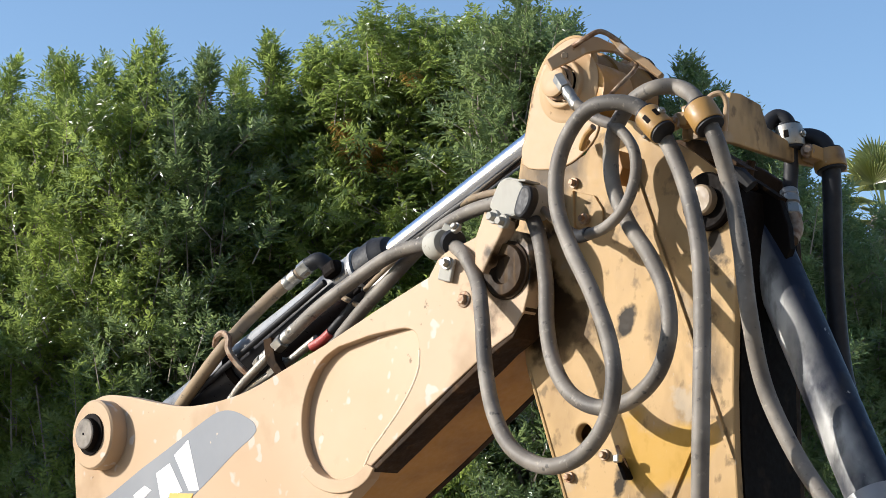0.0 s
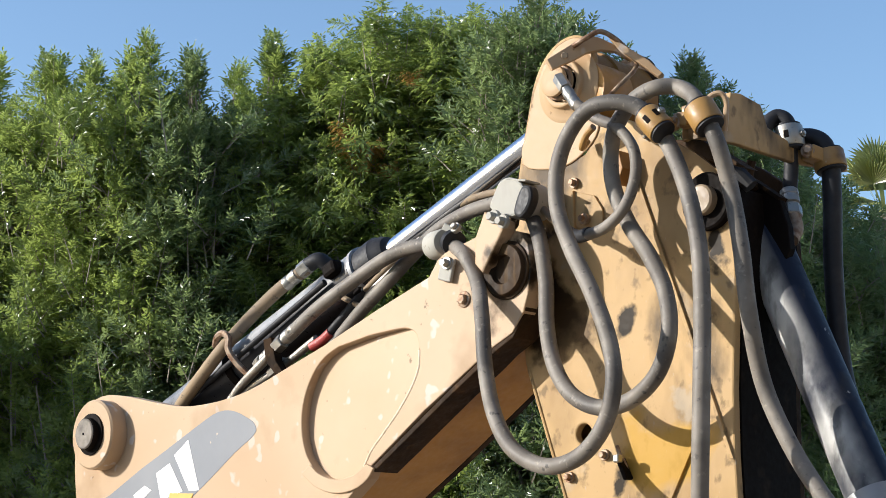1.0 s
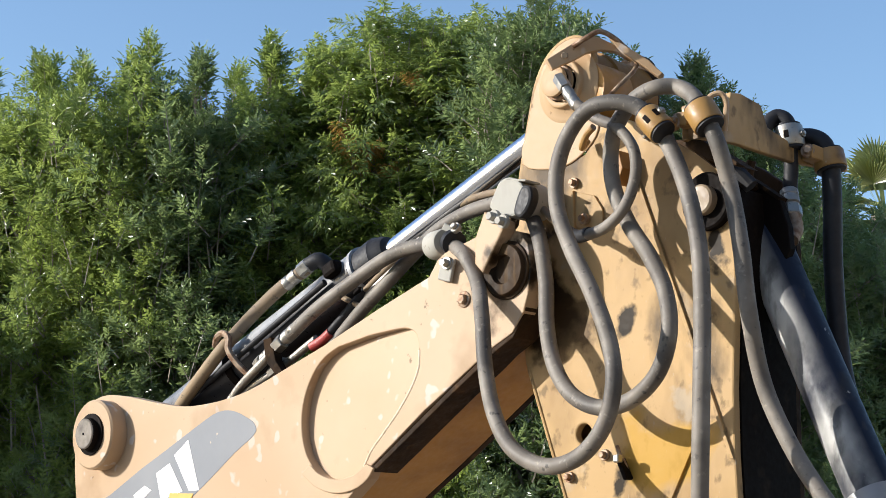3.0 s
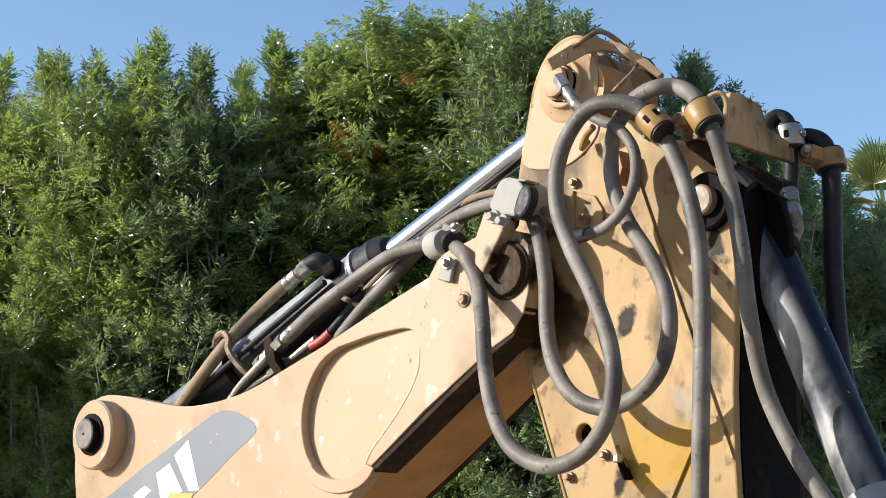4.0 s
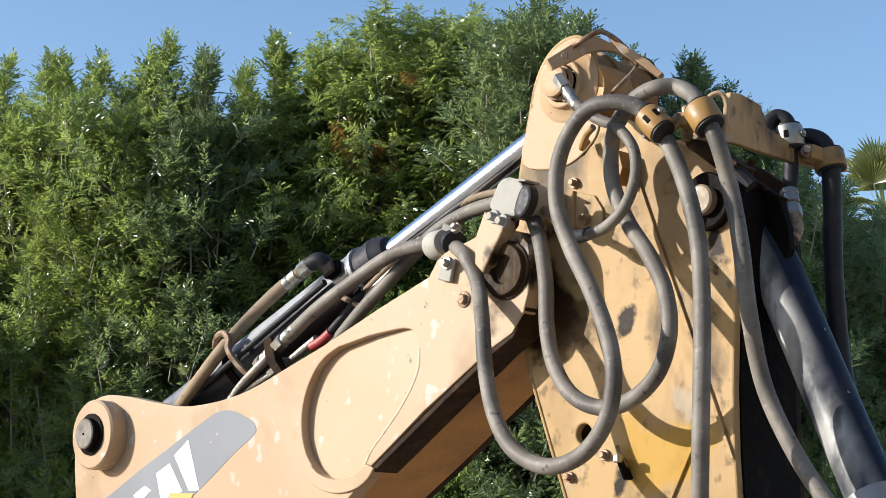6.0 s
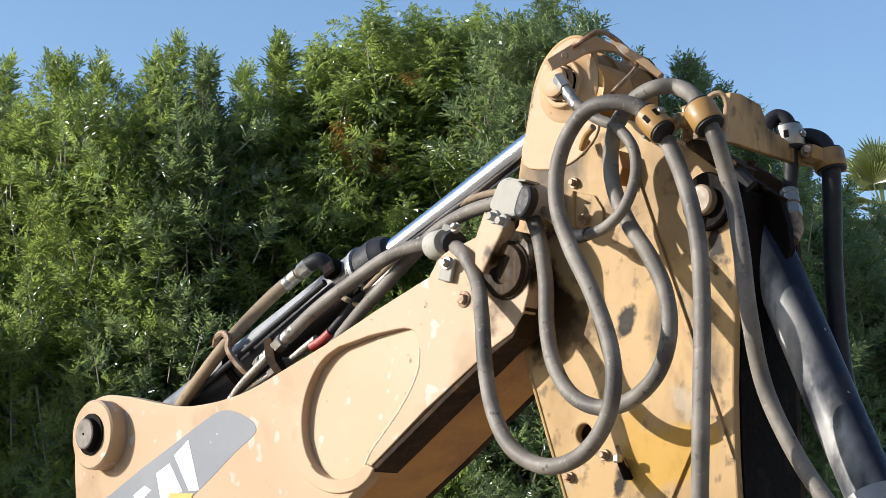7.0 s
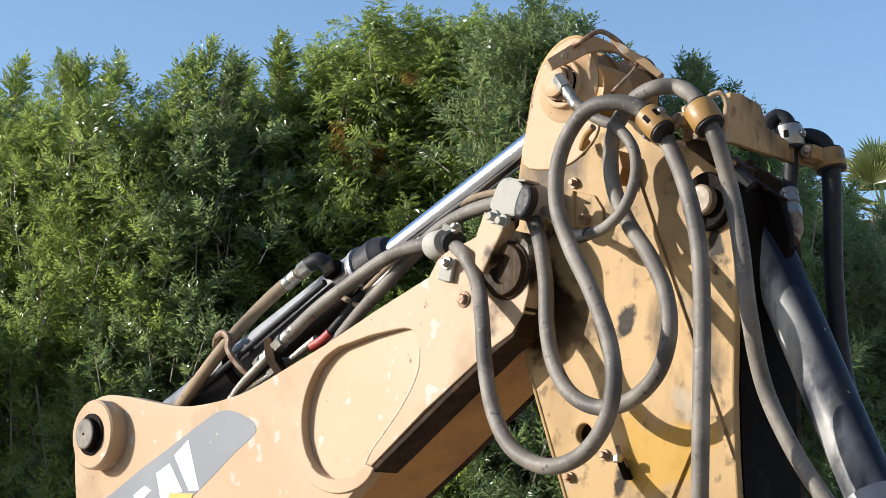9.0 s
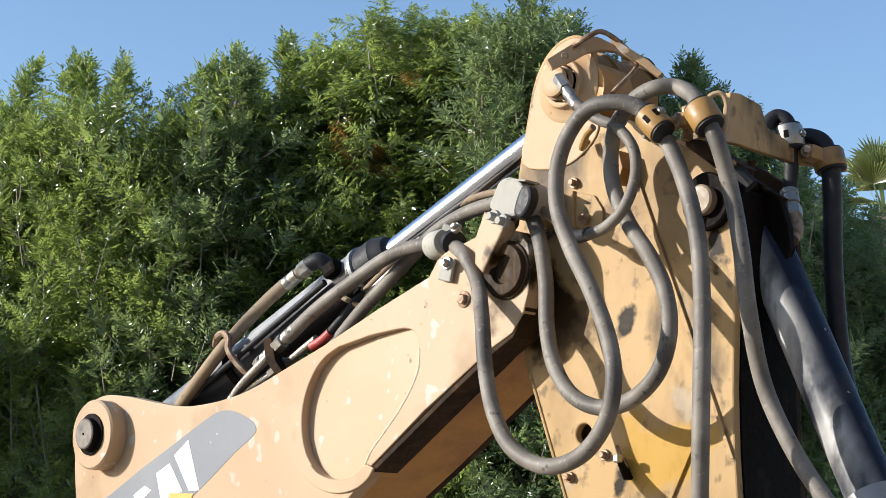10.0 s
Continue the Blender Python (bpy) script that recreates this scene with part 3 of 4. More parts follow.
along([(0.489, -0.01, 2.997), (0.529, 0, 3.015), (0.546, 0.03, 3.033), (0.564, 0.06, 3.02), (0.571, 0.12, 2.992), (0.564, 0.2, 2.98), (0.551, 0.28, 2.964)], RUST, 0.007, stick, "grease_pipe", 6, 10)
along([(0.557, 0.08, 3.008), (0.566, 0.12, 2.997), (0.585, 0.13, 2.973), (0.599, 0.1, 2.931), (0.58, 0.06, 2.886), (0.54, 0.05, 2.85)], RUST, 0.006, stick, "grease_pipe", 6, 10)
# bucket-ram pin on the plate
PIN_B = Vector((0.868, 0, 2.532))
part("boss", turned(PIN_B + Vector((0, 0.025, 0)), PIN_B + Vector((0, 1, 0)), [(0, 0.05), (0, 0.066), (0.004, 0.071), (0.03, 0.071)], 40), GREASE_SHADE, stick, "greasy black boss ring")
part("pin", turned(PIN_B + Vector((0, 0.0, 0)), PIN_B + Vector((0, 1, 0)), [(0, 0.032), (0.004, 0.037), (0.05, 0.037)], 32), TAN_STEEL, stick, "tan dusty pin end")
part("pin_plate", plate(smooth2([(PIN_B.x + 0.062 * math.cos(t) * (1.25 if math.sin(t) > 0.5 else 1), PIN_B.z + 0.062 * math.sin(t)) for t in (k * 0.5236 for k in range(12))], 3, True), 0.033, 0.052, 0.003), GRIME_SHADE, stick)
# split pin and chain link below the round hole
along([(0.573, 0.035, 1.959), (0.587, 0.03, 1.936), (0.597, 0.035, 1.914), (0.603, 0.04, 1.891)], RUST, 0.005, stick, "split_pin", 4, 8)
part("grease_nipple", turned((0.682, 0.05, 2.726), Vector((0.682, 0.05, 2.726)) + Vector((0, -1, 0)), [(0, 0.008), (0.006, 0.008), (0.007, 0.005), (0.016, 0.005), (0.02, 0.003)], 10), STEEL, stick)
part("tab", plate([(0.436, 2.628), (0.442, 2.627), (0.443, 2.53), (0.434, 2.53)], 0.034, 0.05, 0.002), STICK_PAINT, stick)
# small plates, stops and bolts on the stick
part("stop_plate", plate([(0.442, 2.626), (0.505, 2.606), (0.532, 2.567), (0.535, 2.527), (0.493, 2.511), (0.44, 2.534)], 0.043, 0.05, 0.002), STICK_PAINT, stick)
for q in ((0.437, 0.045, 2.65), (0.481, 0.03, 2.546), (0.524, 0.045, 1.941), (0.408, 0.045, 1.891)):
    bolt(stick, q, (0, -1, 0), 0.0095, 0.016)
part("bracket", block(Matrix.Translation((0.599, 0.03, 1.902)) @ pose(0, 0, 0, 0, -25, 0), 0.012, 0.03, 0.06), GREASE_SHADE, stick)
part("bracket", block(Matrix.Translation((0.603, 0, 1.925)), 0.018, 0.02, 0.02), STEEL, stick)
part("edge_weld", tube(bmesh.new(), [(0.268, 0.05, 2.181), (0.329, 0.05, 2.01), (0.393, 0.05, 1.835)], 0.005, 8), STICK_PAINT, stick)
# thin raised bars along two slanting lines of the plate
part("thin_bar", plate([(0.64, 2.622), (0.651, 2.623), (0.916, 1.911), (0.906, 1.911)], 0.042, 0.051, 0.001), STICK_PAINT, stick)
part("thin_bar", plate([(0.805, 1.973), (0.815, 1.972), (0.719, 1.802), (0.708, 1.803)], 0.042, 0.051, 0.001), STICK_PAINT, stick)
along([(0.56, -0.02, 2.765), (0.528, -0.01, 2.751), (0.496, 0.01, 2.727), (0.498, 0.03, 2.749)], ORANGE, 0.009, stick, "hook", 5, 10)
part("lug", plate([(0.609, 2.691), (0.624, 2.696), (0.636, 2.65), (0.618, 2.609), (0.608, 2.626)], 0.0, 0.05, 0.002), UNDER, stick)

# cross beam that carries the hose clamps
beam = assembly("hose_bracket", "dull yellow steel hose bracket")
part("beam_plate", turn_plate(plate([(0.069, 2.801), (0.109, 2.806), (0.194, 2.794), (0.22, 2.741), (0.346, 2.714), (0.581, 2.71), (0.579, 2.689), (0.331, 2.67), (0.079, 2.675), (-0.068, 2.661), (-0.068, 2.676), (0.047, 2.717)], 0, 0.018, 0.003), Matrix(((0, 1, 0, 0.905), (1, 0, 0, 0), (0, 0, 1, 0), (0, 0, 0, 1)))), STICK_PAINT, beam)
along([(0.914, -0.02, 2.764), (0.927, -0.01, 2.778), (0.943, 0, 2.779), (0.949, 0.01, 2.763), (0.945, 0.015, 2.727), (0.937, 0.02, 2.692)], PAINT, 0.007, beam, "lip", 5, 8)
part("beam_plate", block(Matrix.Translation((0.84, 0.02, 2.724)), 0.02, 0.06, 0.09), ORANGE, beam)
part("brace", plate([(0.787, 2.694), (0.881, 2.677), (1.01, 2.585), (0.896, 2.625)], 0.0, 0.05, 0.003), GRIME_SHADE, beam)
# tie bars take the dark brown in place of shade
along([(0.848, 0.03, 2.668), (0.868, 0.15, 2.617), (0.88, 0.24, 2.594), (0.901, 0.33, 2.557)], GRIME_SHADE, 0.014, beam, "tie_bar", 4, 8)
along([(0.874, 0.12, 2.639), (0.924, 0.14, 2.577)], BLACK, 0.02, beam, "rubber_stop", 3, 10)
along([(0.885, 0.2, 2.658), (0.869, 0.2, 2.596)], GRIME_SHADE, 0.012, beam, "tie_bar", 3, 8)


def sleeve(a, b, r, material, label, window=True, lug=None):
    """A split clamp round a hose from a to b, with a rubber liner, a square slot and a bolted ear."""
    c = assembly("hose_clamp", label)
    a, b = Vector(a), Vector(b)
    n = (b - a).length
    part("band", turned(a, b, [(0, r * 0.9), (0, r), (n * 0.05, r * 1.04), (n * 0.95, r * 1.04), (n, r), (n, r * 0.9)], 32), material, c)
    part("liner", turned(a - (b - a) * 0.12, b, [(0, r * 0.86), (n * 0.02, r * 0.93), (n * 1.22, r * 0.93), (n * 1.24, r * 0.86)], 28), BLACK, c)
    mid, d = (a + b) / 2, (b - a).normalized()
    face = (EYE - mid).normalized()
    face = (face - d * face.dot(d)).normalized()
    if window:
        m = Matrix.Translation(mid) @ Matrix((d, face.cross(d), face)).transposed().to_4x4()
        for k in ((-0.2, 0.6) if material is ORANGE else (-0.15,)):
            part("slot", block(m @ Matrix.Rotation(-math.asin(k), 4, "X") @ Matrix.Translation((0, 0, r * 1.02)), n * 0.36, r * 0.34, r * 0.12, 0.001), GREASE_SHADE, c)
        bolt(c, mid + face.cross(d) * (r * 0.95) + face * r * 0.5, face.cross(d) + face * 0.5, 0.007, 0.008, STEEL)
    if lug:
        lug = Vector(lug)
        part("ear", block(look(mid.lerp(lug, 0.75), lug) , r * 1.1, r * 0.9, (lug - mid).length * 0.6), material, c)
        bolt(c, lug + face * r * 0.3, face, 0.012, 0.014)
    return c


sleeve((0.796, -0.1, 2.734), (0.841, -0.1, 2.687), 0.034, ORANGE, "orange-yellow clamp round a hose", True, (0.842, -0.05, 2.711))
sleeve((0.92, -0.06, 2.738), (0.951, -0.06, 2.688), 0.038, ORANGE, "orange-yellow sleeve clamp round a hose", False, (0.844, -0.03, 2.724))
sleeve((0.901, 0.34, 2.767), (0.909, 0.34, 2.712), 0.036, STEEL, "silver zinc clamp round a hose", True)
sleeve((0.964, 0.42, 2.705), (0.974, 0.42, 2.659), 0.04, ORANGE, "tarnished clamp round a thick hose", False, (0.946, 0.36, 2.698))

# hoses that hang in loops before the stick
hoses = assembly("hose_set", "long grey rubber hoses hanging in loops")
R = 0.0205
along([(0.790, -0.060, 2.724), (0.751, -0.080, 2.768), (0.692, -0.100, 2.788), (0.622, -0.110, 2.783), (0.554, -0.110, 2.730), (0.515, -0.110, 2.647), (0.513, -0.110, 2.553), (0.572, -0.132, 2.441), (0.675, -0.171, 2.304), (0.738, -0.185, 2.174), (0.755, -0.195, 2.079), (0.726, -0.195, 1.989), (0.656, -0.195, 1.922), (0.540, -0.185, 1.900), (0.421, -0.175, 1.945), (0.340, -0.155, 2.032), (0.298, -0.145, 2.150), (0.255, -0.113, 2.295), (0.165, -0.040, 2.419), (0.111, -0.030, 2.493), (-0.007, 0.020, 2.547), (-0.128, 0.040, 2.563), (-0.271, 0.060, 2.556), (-0.440, 0.060, 2.498), (-0.583, 0.050, 2.433), (-0.706, 0.050, 2.367)], RUBBER, R, hoses, label="grey dusty hose in a long loop")
along([(0.899, -0.02, 2.729), (0.87, -0.01, 2.784), (0.807, 0, 2.824), (0.769, -0.03, 2.823), (0.697, -0.03, 2.803), (0.646, -0.03, 2.754), (0.599, 0, 2.695), (0.606, 0, 2.606), (0.659, -0.01, 2.503), (0.74, -0.03, 2.404), (0.801, -0.05, 2.304), (0.816, -0.06, 2.206), (0.779, -0.06, 2.115), (0.702, -0.06, 2.059), (0.611, -0.06, 2.044), (0.507, -0.05, 2.081), (0.429, -0.03, 2.163), (0.395, -0.02, 2.268), (0.375, 0, 2.39), (0.357, 0, 2.497), (0.277, 0.05, 2.594), (0.188, 0.09, 2.65), (0.071, 0.12, 2.662), (-0.049, 0.13, 2.653), (-0.152, 0.12, 2.614), (-0.234, 0.11, 2.558), (-0.318, 0.1, 2.496), (-0.438, 0.1, 2.419), (-0.562, 0.1, 2.327)], RUBBER, R, hoses, label="grey dusty hose in a long loop")
along([(0.513, -0.03, 2.832), (0.57, -0.02, 2.786), (0.659, -0.04, 2.738), (0.714, -0.05, 2.669), (0.715, -0.05, 2.602), (0.686, -0.06, 2.529), (0.628, -0.06, 2.49), (0.561, -0.05, 2.481)], RUBBER, 0.0145, hoses, label="thin grey hose")
along([(0.568, -0.05, 2.484), (0.51, -0.03, 2.488), (0.469, -0.03, 2.509)], BLACK, 0.017, hoses, "connector", 5)
along([(0.473, -0.03, 2.505), (0.378, 0.02, 2.564), (0.293, 0.06, 2.618), (0.185, 0.1, 2.673), (0.061, 0.13, 2.697), (-0.068, 0.15, 2.692), (-0.192, 0.16, 2.654), (-0.299, 0.15, 2.593), (-0.374, 0.13, 2.532), (-0.448, 0.12, 2.478)], TAN_HOSE, 0.011, hoses, label="thin tan hose")
along([(0.803, -0.060, 2.707), (0.854, -0.080, 2.636), (0.911, -0.100, 2.526), (0.948, -0.113, 2.398), (0.970, -0.135, 2.247), (0.983, -0.165, 2.037), (0.967, -0.159, 1.812), (0.933, -0.120, 1.603), (0.904, -0.080, 1.416)], RUBBER, R, hoses, label="grey hose hanging straight")
along([(0.948, -0.060, 2.698), (0.968, -0.050, 2.635), (0.976, -0.017, 2.529), (1.014, -0.038, 2.386), (1.026, -0.034, 2.240), (1.028, 0.013, 2.073), (1.086, 0.023, 1.935), (1.176, 0.018, 1.806), (1.310, 0.018, 1.650)], RUBBER, R, hoses, label="grey hose hanging beside the ram")
along([(0.908, 0.34, 2.73), (0.906, 0.33, 2.782), (0.884, 0.32, 2.796), (0.868, 0.3, 2.775), (0.862, 0.26, 2.707)], BLACK, 0.019, hoses)
along([(0.906, 0.34, 2.719), (0.907, 0.34, 2.657), (0.906, 0.33, 2.589)], BLACK, 0.019, hoses)
along([(0.97, 0.42, 2.682), (0.961, 0.41, 2.726), (0.932, 0.4, 2.747), (0.892, 0.38, 2.744), (0.87, 0.36, 2.723)], BLACK, 0.023, hoses)
along([(0.973, 0.42, 2.674), (0.973, 0.42, 2.571), (0.968, 0.42, 2.441), (0.97, 0.42, 2.311), (0.989, 0.41, 2.138), (1.07, 0.36, 1.936)], BLACK, 0.025, hoses)
ferrule(hoses, (0.904, 0.33, 2.6), (0.926, 0.31, 2.525), 0.02)
along([(0.925, 0.31, 2.532), (0.94, 0.3, 2.493), (0.945, 0.27, 2.459)], RUST, 0.02, hoses, "elbow", 4)
ferrule(hoses, (0.517, -0.03, 2.824), (0.427, 0, 2.928), 0.0135)
# hose ends and pipes on the boom's back
along([(-0.753, 0.16, 2.596), (-0.85, 0.14, 2.545), (-0.975, 0.13, 2.473), (-1.02, 0.06, 2.375), (-1.111, 0.05, 2.298), (-1.259, 0.06, 2.19), (-1.394, 0.1, 2.095)], TAN_HOSE, 0.021, hoses, label="tan dusty hose along the ram")
ferrule(hoses, (-0.837, 0.14, 2.548), (-0.745, 0.16, 2.605), 0.019)
along([(-0.753, 0.16, 2.603), (-0.712, 0.17, 2.616), (-0.694, 0.19, 2.599)], BLACK, 0.024, hoses, "elbow", 5)
ferrule(hoses, (-0.675, 0.05, 2.385), (-0.769, 0.05, 2.336), 0.018)
along([(-0.764, 0.05, 2.338), (-0.838, 0.05, 2.292), (-0.95, 0.06, 2.232), (-1.045, 0.07, 2.161)], STEEL, 0.014, hoses, "steel_pipe", 5)
ferrule(hoses, (-0.802, 0.06, 2.329), (-0.869, 0.06, 2.29), 0.016)
along([(-0.616, 0.08, 2.351), (-0.771, 0.08, 2.283), (-0.933, 0.08, 2.224), (-1.057, 0.09, 2.172)], STEEL, 0.013, hoses, "steel_pipe", 5)
ferrule(hoses, (-0.758, 0.08, 2.296), (-0.83, 0.08, 2.264), 0.014)
along([(-0.446, 0.12, 2.481), (-0.508, 0.1, 2.416), (-0.56, 0.08, 2.359)], BLACK, 0.014, hoses, "hose")
along([(-0.55, 0.08, 2.364), (-0.59, 0.08, 2.343), (-0.636, 0.08, 2.329)], RED, 0.0155, hoses, "red_sleeve", 4)
along([(-0.242, 0.14, 2.583), (-0.35, 0.13, 2.526), (-0.461, 0.12, 2.457)], STEEL, 0.008, hoses, "steel_pipe", 4)
part("collar", turned((-0.451, 0.12, 2.487), (-0.481, 0.12, 2.463), [(0, 0.014), (0.004, 0.019), (0.03, 0.019), (0.034, 0.014)], 18), GREASE_SHADE, hoses)
along([(-0.684, 0.17, 2.56), (-0.587, 0.12, 2.498), (-0.438, 0.1, 2.427)], TAN_HOSE, 0.009, hoses, "link_bar", 4, 8)
part("pipe_bracket", plate([(-0.806, 2.362), (-0.769, 2.366), (-0.745, 2.291), (-0.71, 2.254), (-0.744, 2.25), (-0.793, 2.295)], 0.03, 0.06, 0.002), BROWN, hoses)

# clamps on the boom nose
clamp_l = assembly("hose_clamp", "dull aluminium saddle clamp on the boom nose")
part("band", turned((-0.076, 0.04, 2.553), (0.053, -0.005, 2.548), [(0, 0.03), (0.0, 0.036), (0.006, 0.04), (0.07, 0.04), (0.076, 0.036), (0.076, 0.03)], 30), DULL, clamp_l)
part("liner", turned((0.035, 0, 2.545), (0.111, -0.03, 2.505), [(0, 0.035), (0.018, 0.035), (0.02, 0.03)], 26), BLACK, clamp_l)
part("ear", block(Matrix.Translation((0.035, 0, 2.576)) @ pose(0, 0, 0, 0, 30, 20), 0.05, 0.03, 0.02), DULL, clamp_l)
part("foot_plate", block(Matrix.Translation((0.047, -0.032, 2.461)) @ pose(0, 0, 0, 0, 15, 0), 0.05, 0.012, 0.062), DULL, clamp_l)
bolt(clamp_l, (0.055, -0.04, 2.477), (0, -1, 0), 0.012, 0.02, STEEL)
bolt(clamp_l, (0.068, -0.02, 2.576), (0, -1, 0.4), 0.01, 0.014, STEEL)
clamp_m = assembly("hose_clamp", "dull aluminium twin clamp on a yellow upright")
clamp_m.matrix_basis = Matrix.Translation(EYE * 0.011) @ Matrix.Scale(0.989, 4)
part("band", plate(smooth2([(0.176, 2.618), (0.193, 2.657), (0.214, 2.685), (0.241, 2.691), (0.275, 2.679), (0.299, 2.655), (0.303, 2.623), (0.29, 2.591), (0.245, 2.582)], 4, True), 0.0, 0.115, 0.006), DULL, clamp_m)
part("liner", plate(smooth2([(0.29, 2.579), (0.303, 2.625), (0.323, 2.65), (0.347, 2.643), (0.353, 2.614), (0.338, 2.583), (0.314, 2.566)], 4, True), -0.03, 0.005, 0.008), BLACK, clamp_m)
part("top_plate", block(Matrix.Translation((0.27, 0.03, 2.679)) @ pose(0, 0, 0, 0, 12, 0), 0.075, 0.06, 0.006, 0.002), DULL, clamp_m)
part("upright", plate([(0.18, 2.602), (0.25, 2.57), (0.251, 2.548), (0.204, 2.478), (0.174, 2.436), (0.145, 2.464), (0.146, 2.534)], -0.026, 0.022, 0.005), PAINT, clamp_m)
for q in ((0.219, -0.028, 2.582), (0.251, -0.028, 2.565)):
    bolt(clamp_m, q, (0, -1, 0), 0.0125, 0.022, DULL)

# arm ram: from the boom's back to the stick's head
ram = assembly("arm_cylinder", "grey hydraulic ram with chrome rod")
A, B = PIN_A + Vector((0, 0.16, 0)), HEAD + Vector((0, 0.16, 0))
AB = (B - A).normalized()
LEN = (B - A).length
part("barrel", turned(A, B, [(0.05, 0.03), (0.06, 0.075), (1.14, 0.075), (1.145, 0.066)], 36), RAM_PAINT, ram)
part("ring", turned(A + AB * 1.143, B, [(0, 0.07), (0.002, 0.079), (0.016, 0.079), (0.018, 0.07)], 36), GREY_PAINT, ram)
part("end_cap", turned(A + AB * 1.155, B, [(0, 0.06), (0.002, 0.071), (0.075, 0.071), (0.085, 0.064), (0.1, 0.06), (0.115, 0.05), (0.12, 0.036)], 36), BLACK, ram, "blue-black gland head")
part("rod", turned(A + AB * 1.2, B, [(0, 0.034), (LEN - 1.26, 0.034)], 32), CHROME, ram)
part("rod_eye", turned(B - Vector((0, 0.06, 0)), B + Vector((0, 1, 0)), [(0, 0.05), (0, 0.08), (0.12, 0.08), (0.12, 0.05)], 32), UNDER, ram)
part("barrel_eye", turned(A - Vector((0, 0.08, 0)), A + Vector((0, 1, 0)), [(0, 0.05), (0, 0.095), (0.16, 0.095), (0.16, 0.05)], 32), UNDER, ram)
bm = turned(A + AB * 0.52, B, [(0, 0.076), (0, 0.083), (0.028, 0.083), (0.028, 0.076)], 36)
part("hose_strap", bm, GREASE_SHADE, ram)
part("port_block", block(Matrix.Translation(A + AB * 1.08 + Vector((0, -0.08, 0.03))) @ pose(0, 0, 0, 0, -22, 0), 0.06, 0.045, 0.045, 0.012), GREASE_SHADE, ram)
along([A + AB * 0.2 + Vector((0.02, -0.085, -0.02)), A + AB * 0.6 + Vector((0.02, -0.095, -0.01)), A + AB * 1.06 + Vector((0, -0.095, 0))], BLACK, 0.010, ram, "steel_pipe", 4)
along([(-1.094, 0.07, 2.376), (-1.054, 0.045, 2.395), (-1.012, 0.035, 2.404), (-0.983, 0.035, 2.387), (-0.976, 0.03, 2.35), (-0.947, 0.04, 2.306), (-0.91, 0.06, 2.266)], RUST, 0.011, ram, "strap", 5, 8)

# clevis plate is blackened to stand for the shade behind the stick
part("clevis_plate", plate([(0.826, 2.653), (0.907, 2.599), (0.981, 2.545), (1.004, 2.471), (1.008, 2.415), (0.994, 2.387), (0.932, 2.384), (0.876, 2.412), (0.842, 2.495)], 0.17, 0.195, 0.003), GREASE_SHADE, stick, "clevis plate coloured black as in shade")
part("clevis_edge", plate([(0.834, 2.639), (0.907, 2.593), (0.981, 2.538), (0.988, 2.544), (0.911, 2.602), (0.841, 2.648)], 0.165, 0.2, 0.001), BROWN, stick, "brown rusty plate edge")

# bucket ram before the stick
ram2 = assembly("bucket_cylinder", "dark blue-black hydraulic cylinder with scraped paint")
A2, B2 = Vector((0.842, 0.272, 2.522)), Vector((1.186, 0.19, 1.833))
d2 = (B2 - A2).normalized()
part("neck", turned(A2 - d2 * 0.05, B2, [(0, 0.03), (0.01, 0.05), (0.09, 0.058), (0.1, 0.058)], 32), GREASE_SHADE, ram2)
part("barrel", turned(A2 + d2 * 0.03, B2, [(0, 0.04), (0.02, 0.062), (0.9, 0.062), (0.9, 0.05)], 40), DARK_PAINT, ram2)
C2 = (B2 - A2).length
part("flange", turned(A2 + d2 * (C2 + 0.135), B2, [(0, 0.06), (0, 0.071), (0.004, 0.074), (0.05, 0.074), (0.054, 0.07), (0.12, 0.07), (0.12, 0.04)], 40), GREY_PAINT, ram2, "grey end flange")
part("eye", turned(A2 + Vector((0, 0.0, 0)), A2 + Vector((0, 1, 0)), [(0, 0.004), (0, 0.058), (0.004, 0.062), (0.09, 0.062), (0.09, 0.004)], 32), BROWN, ram2, "dark brown cylinder eye")
part("rod", turned(A2 + d2 * (C2 + 0.08), B2, [(0, 0.035), (0.9, 0.035)], 24), CHROME, ram2)


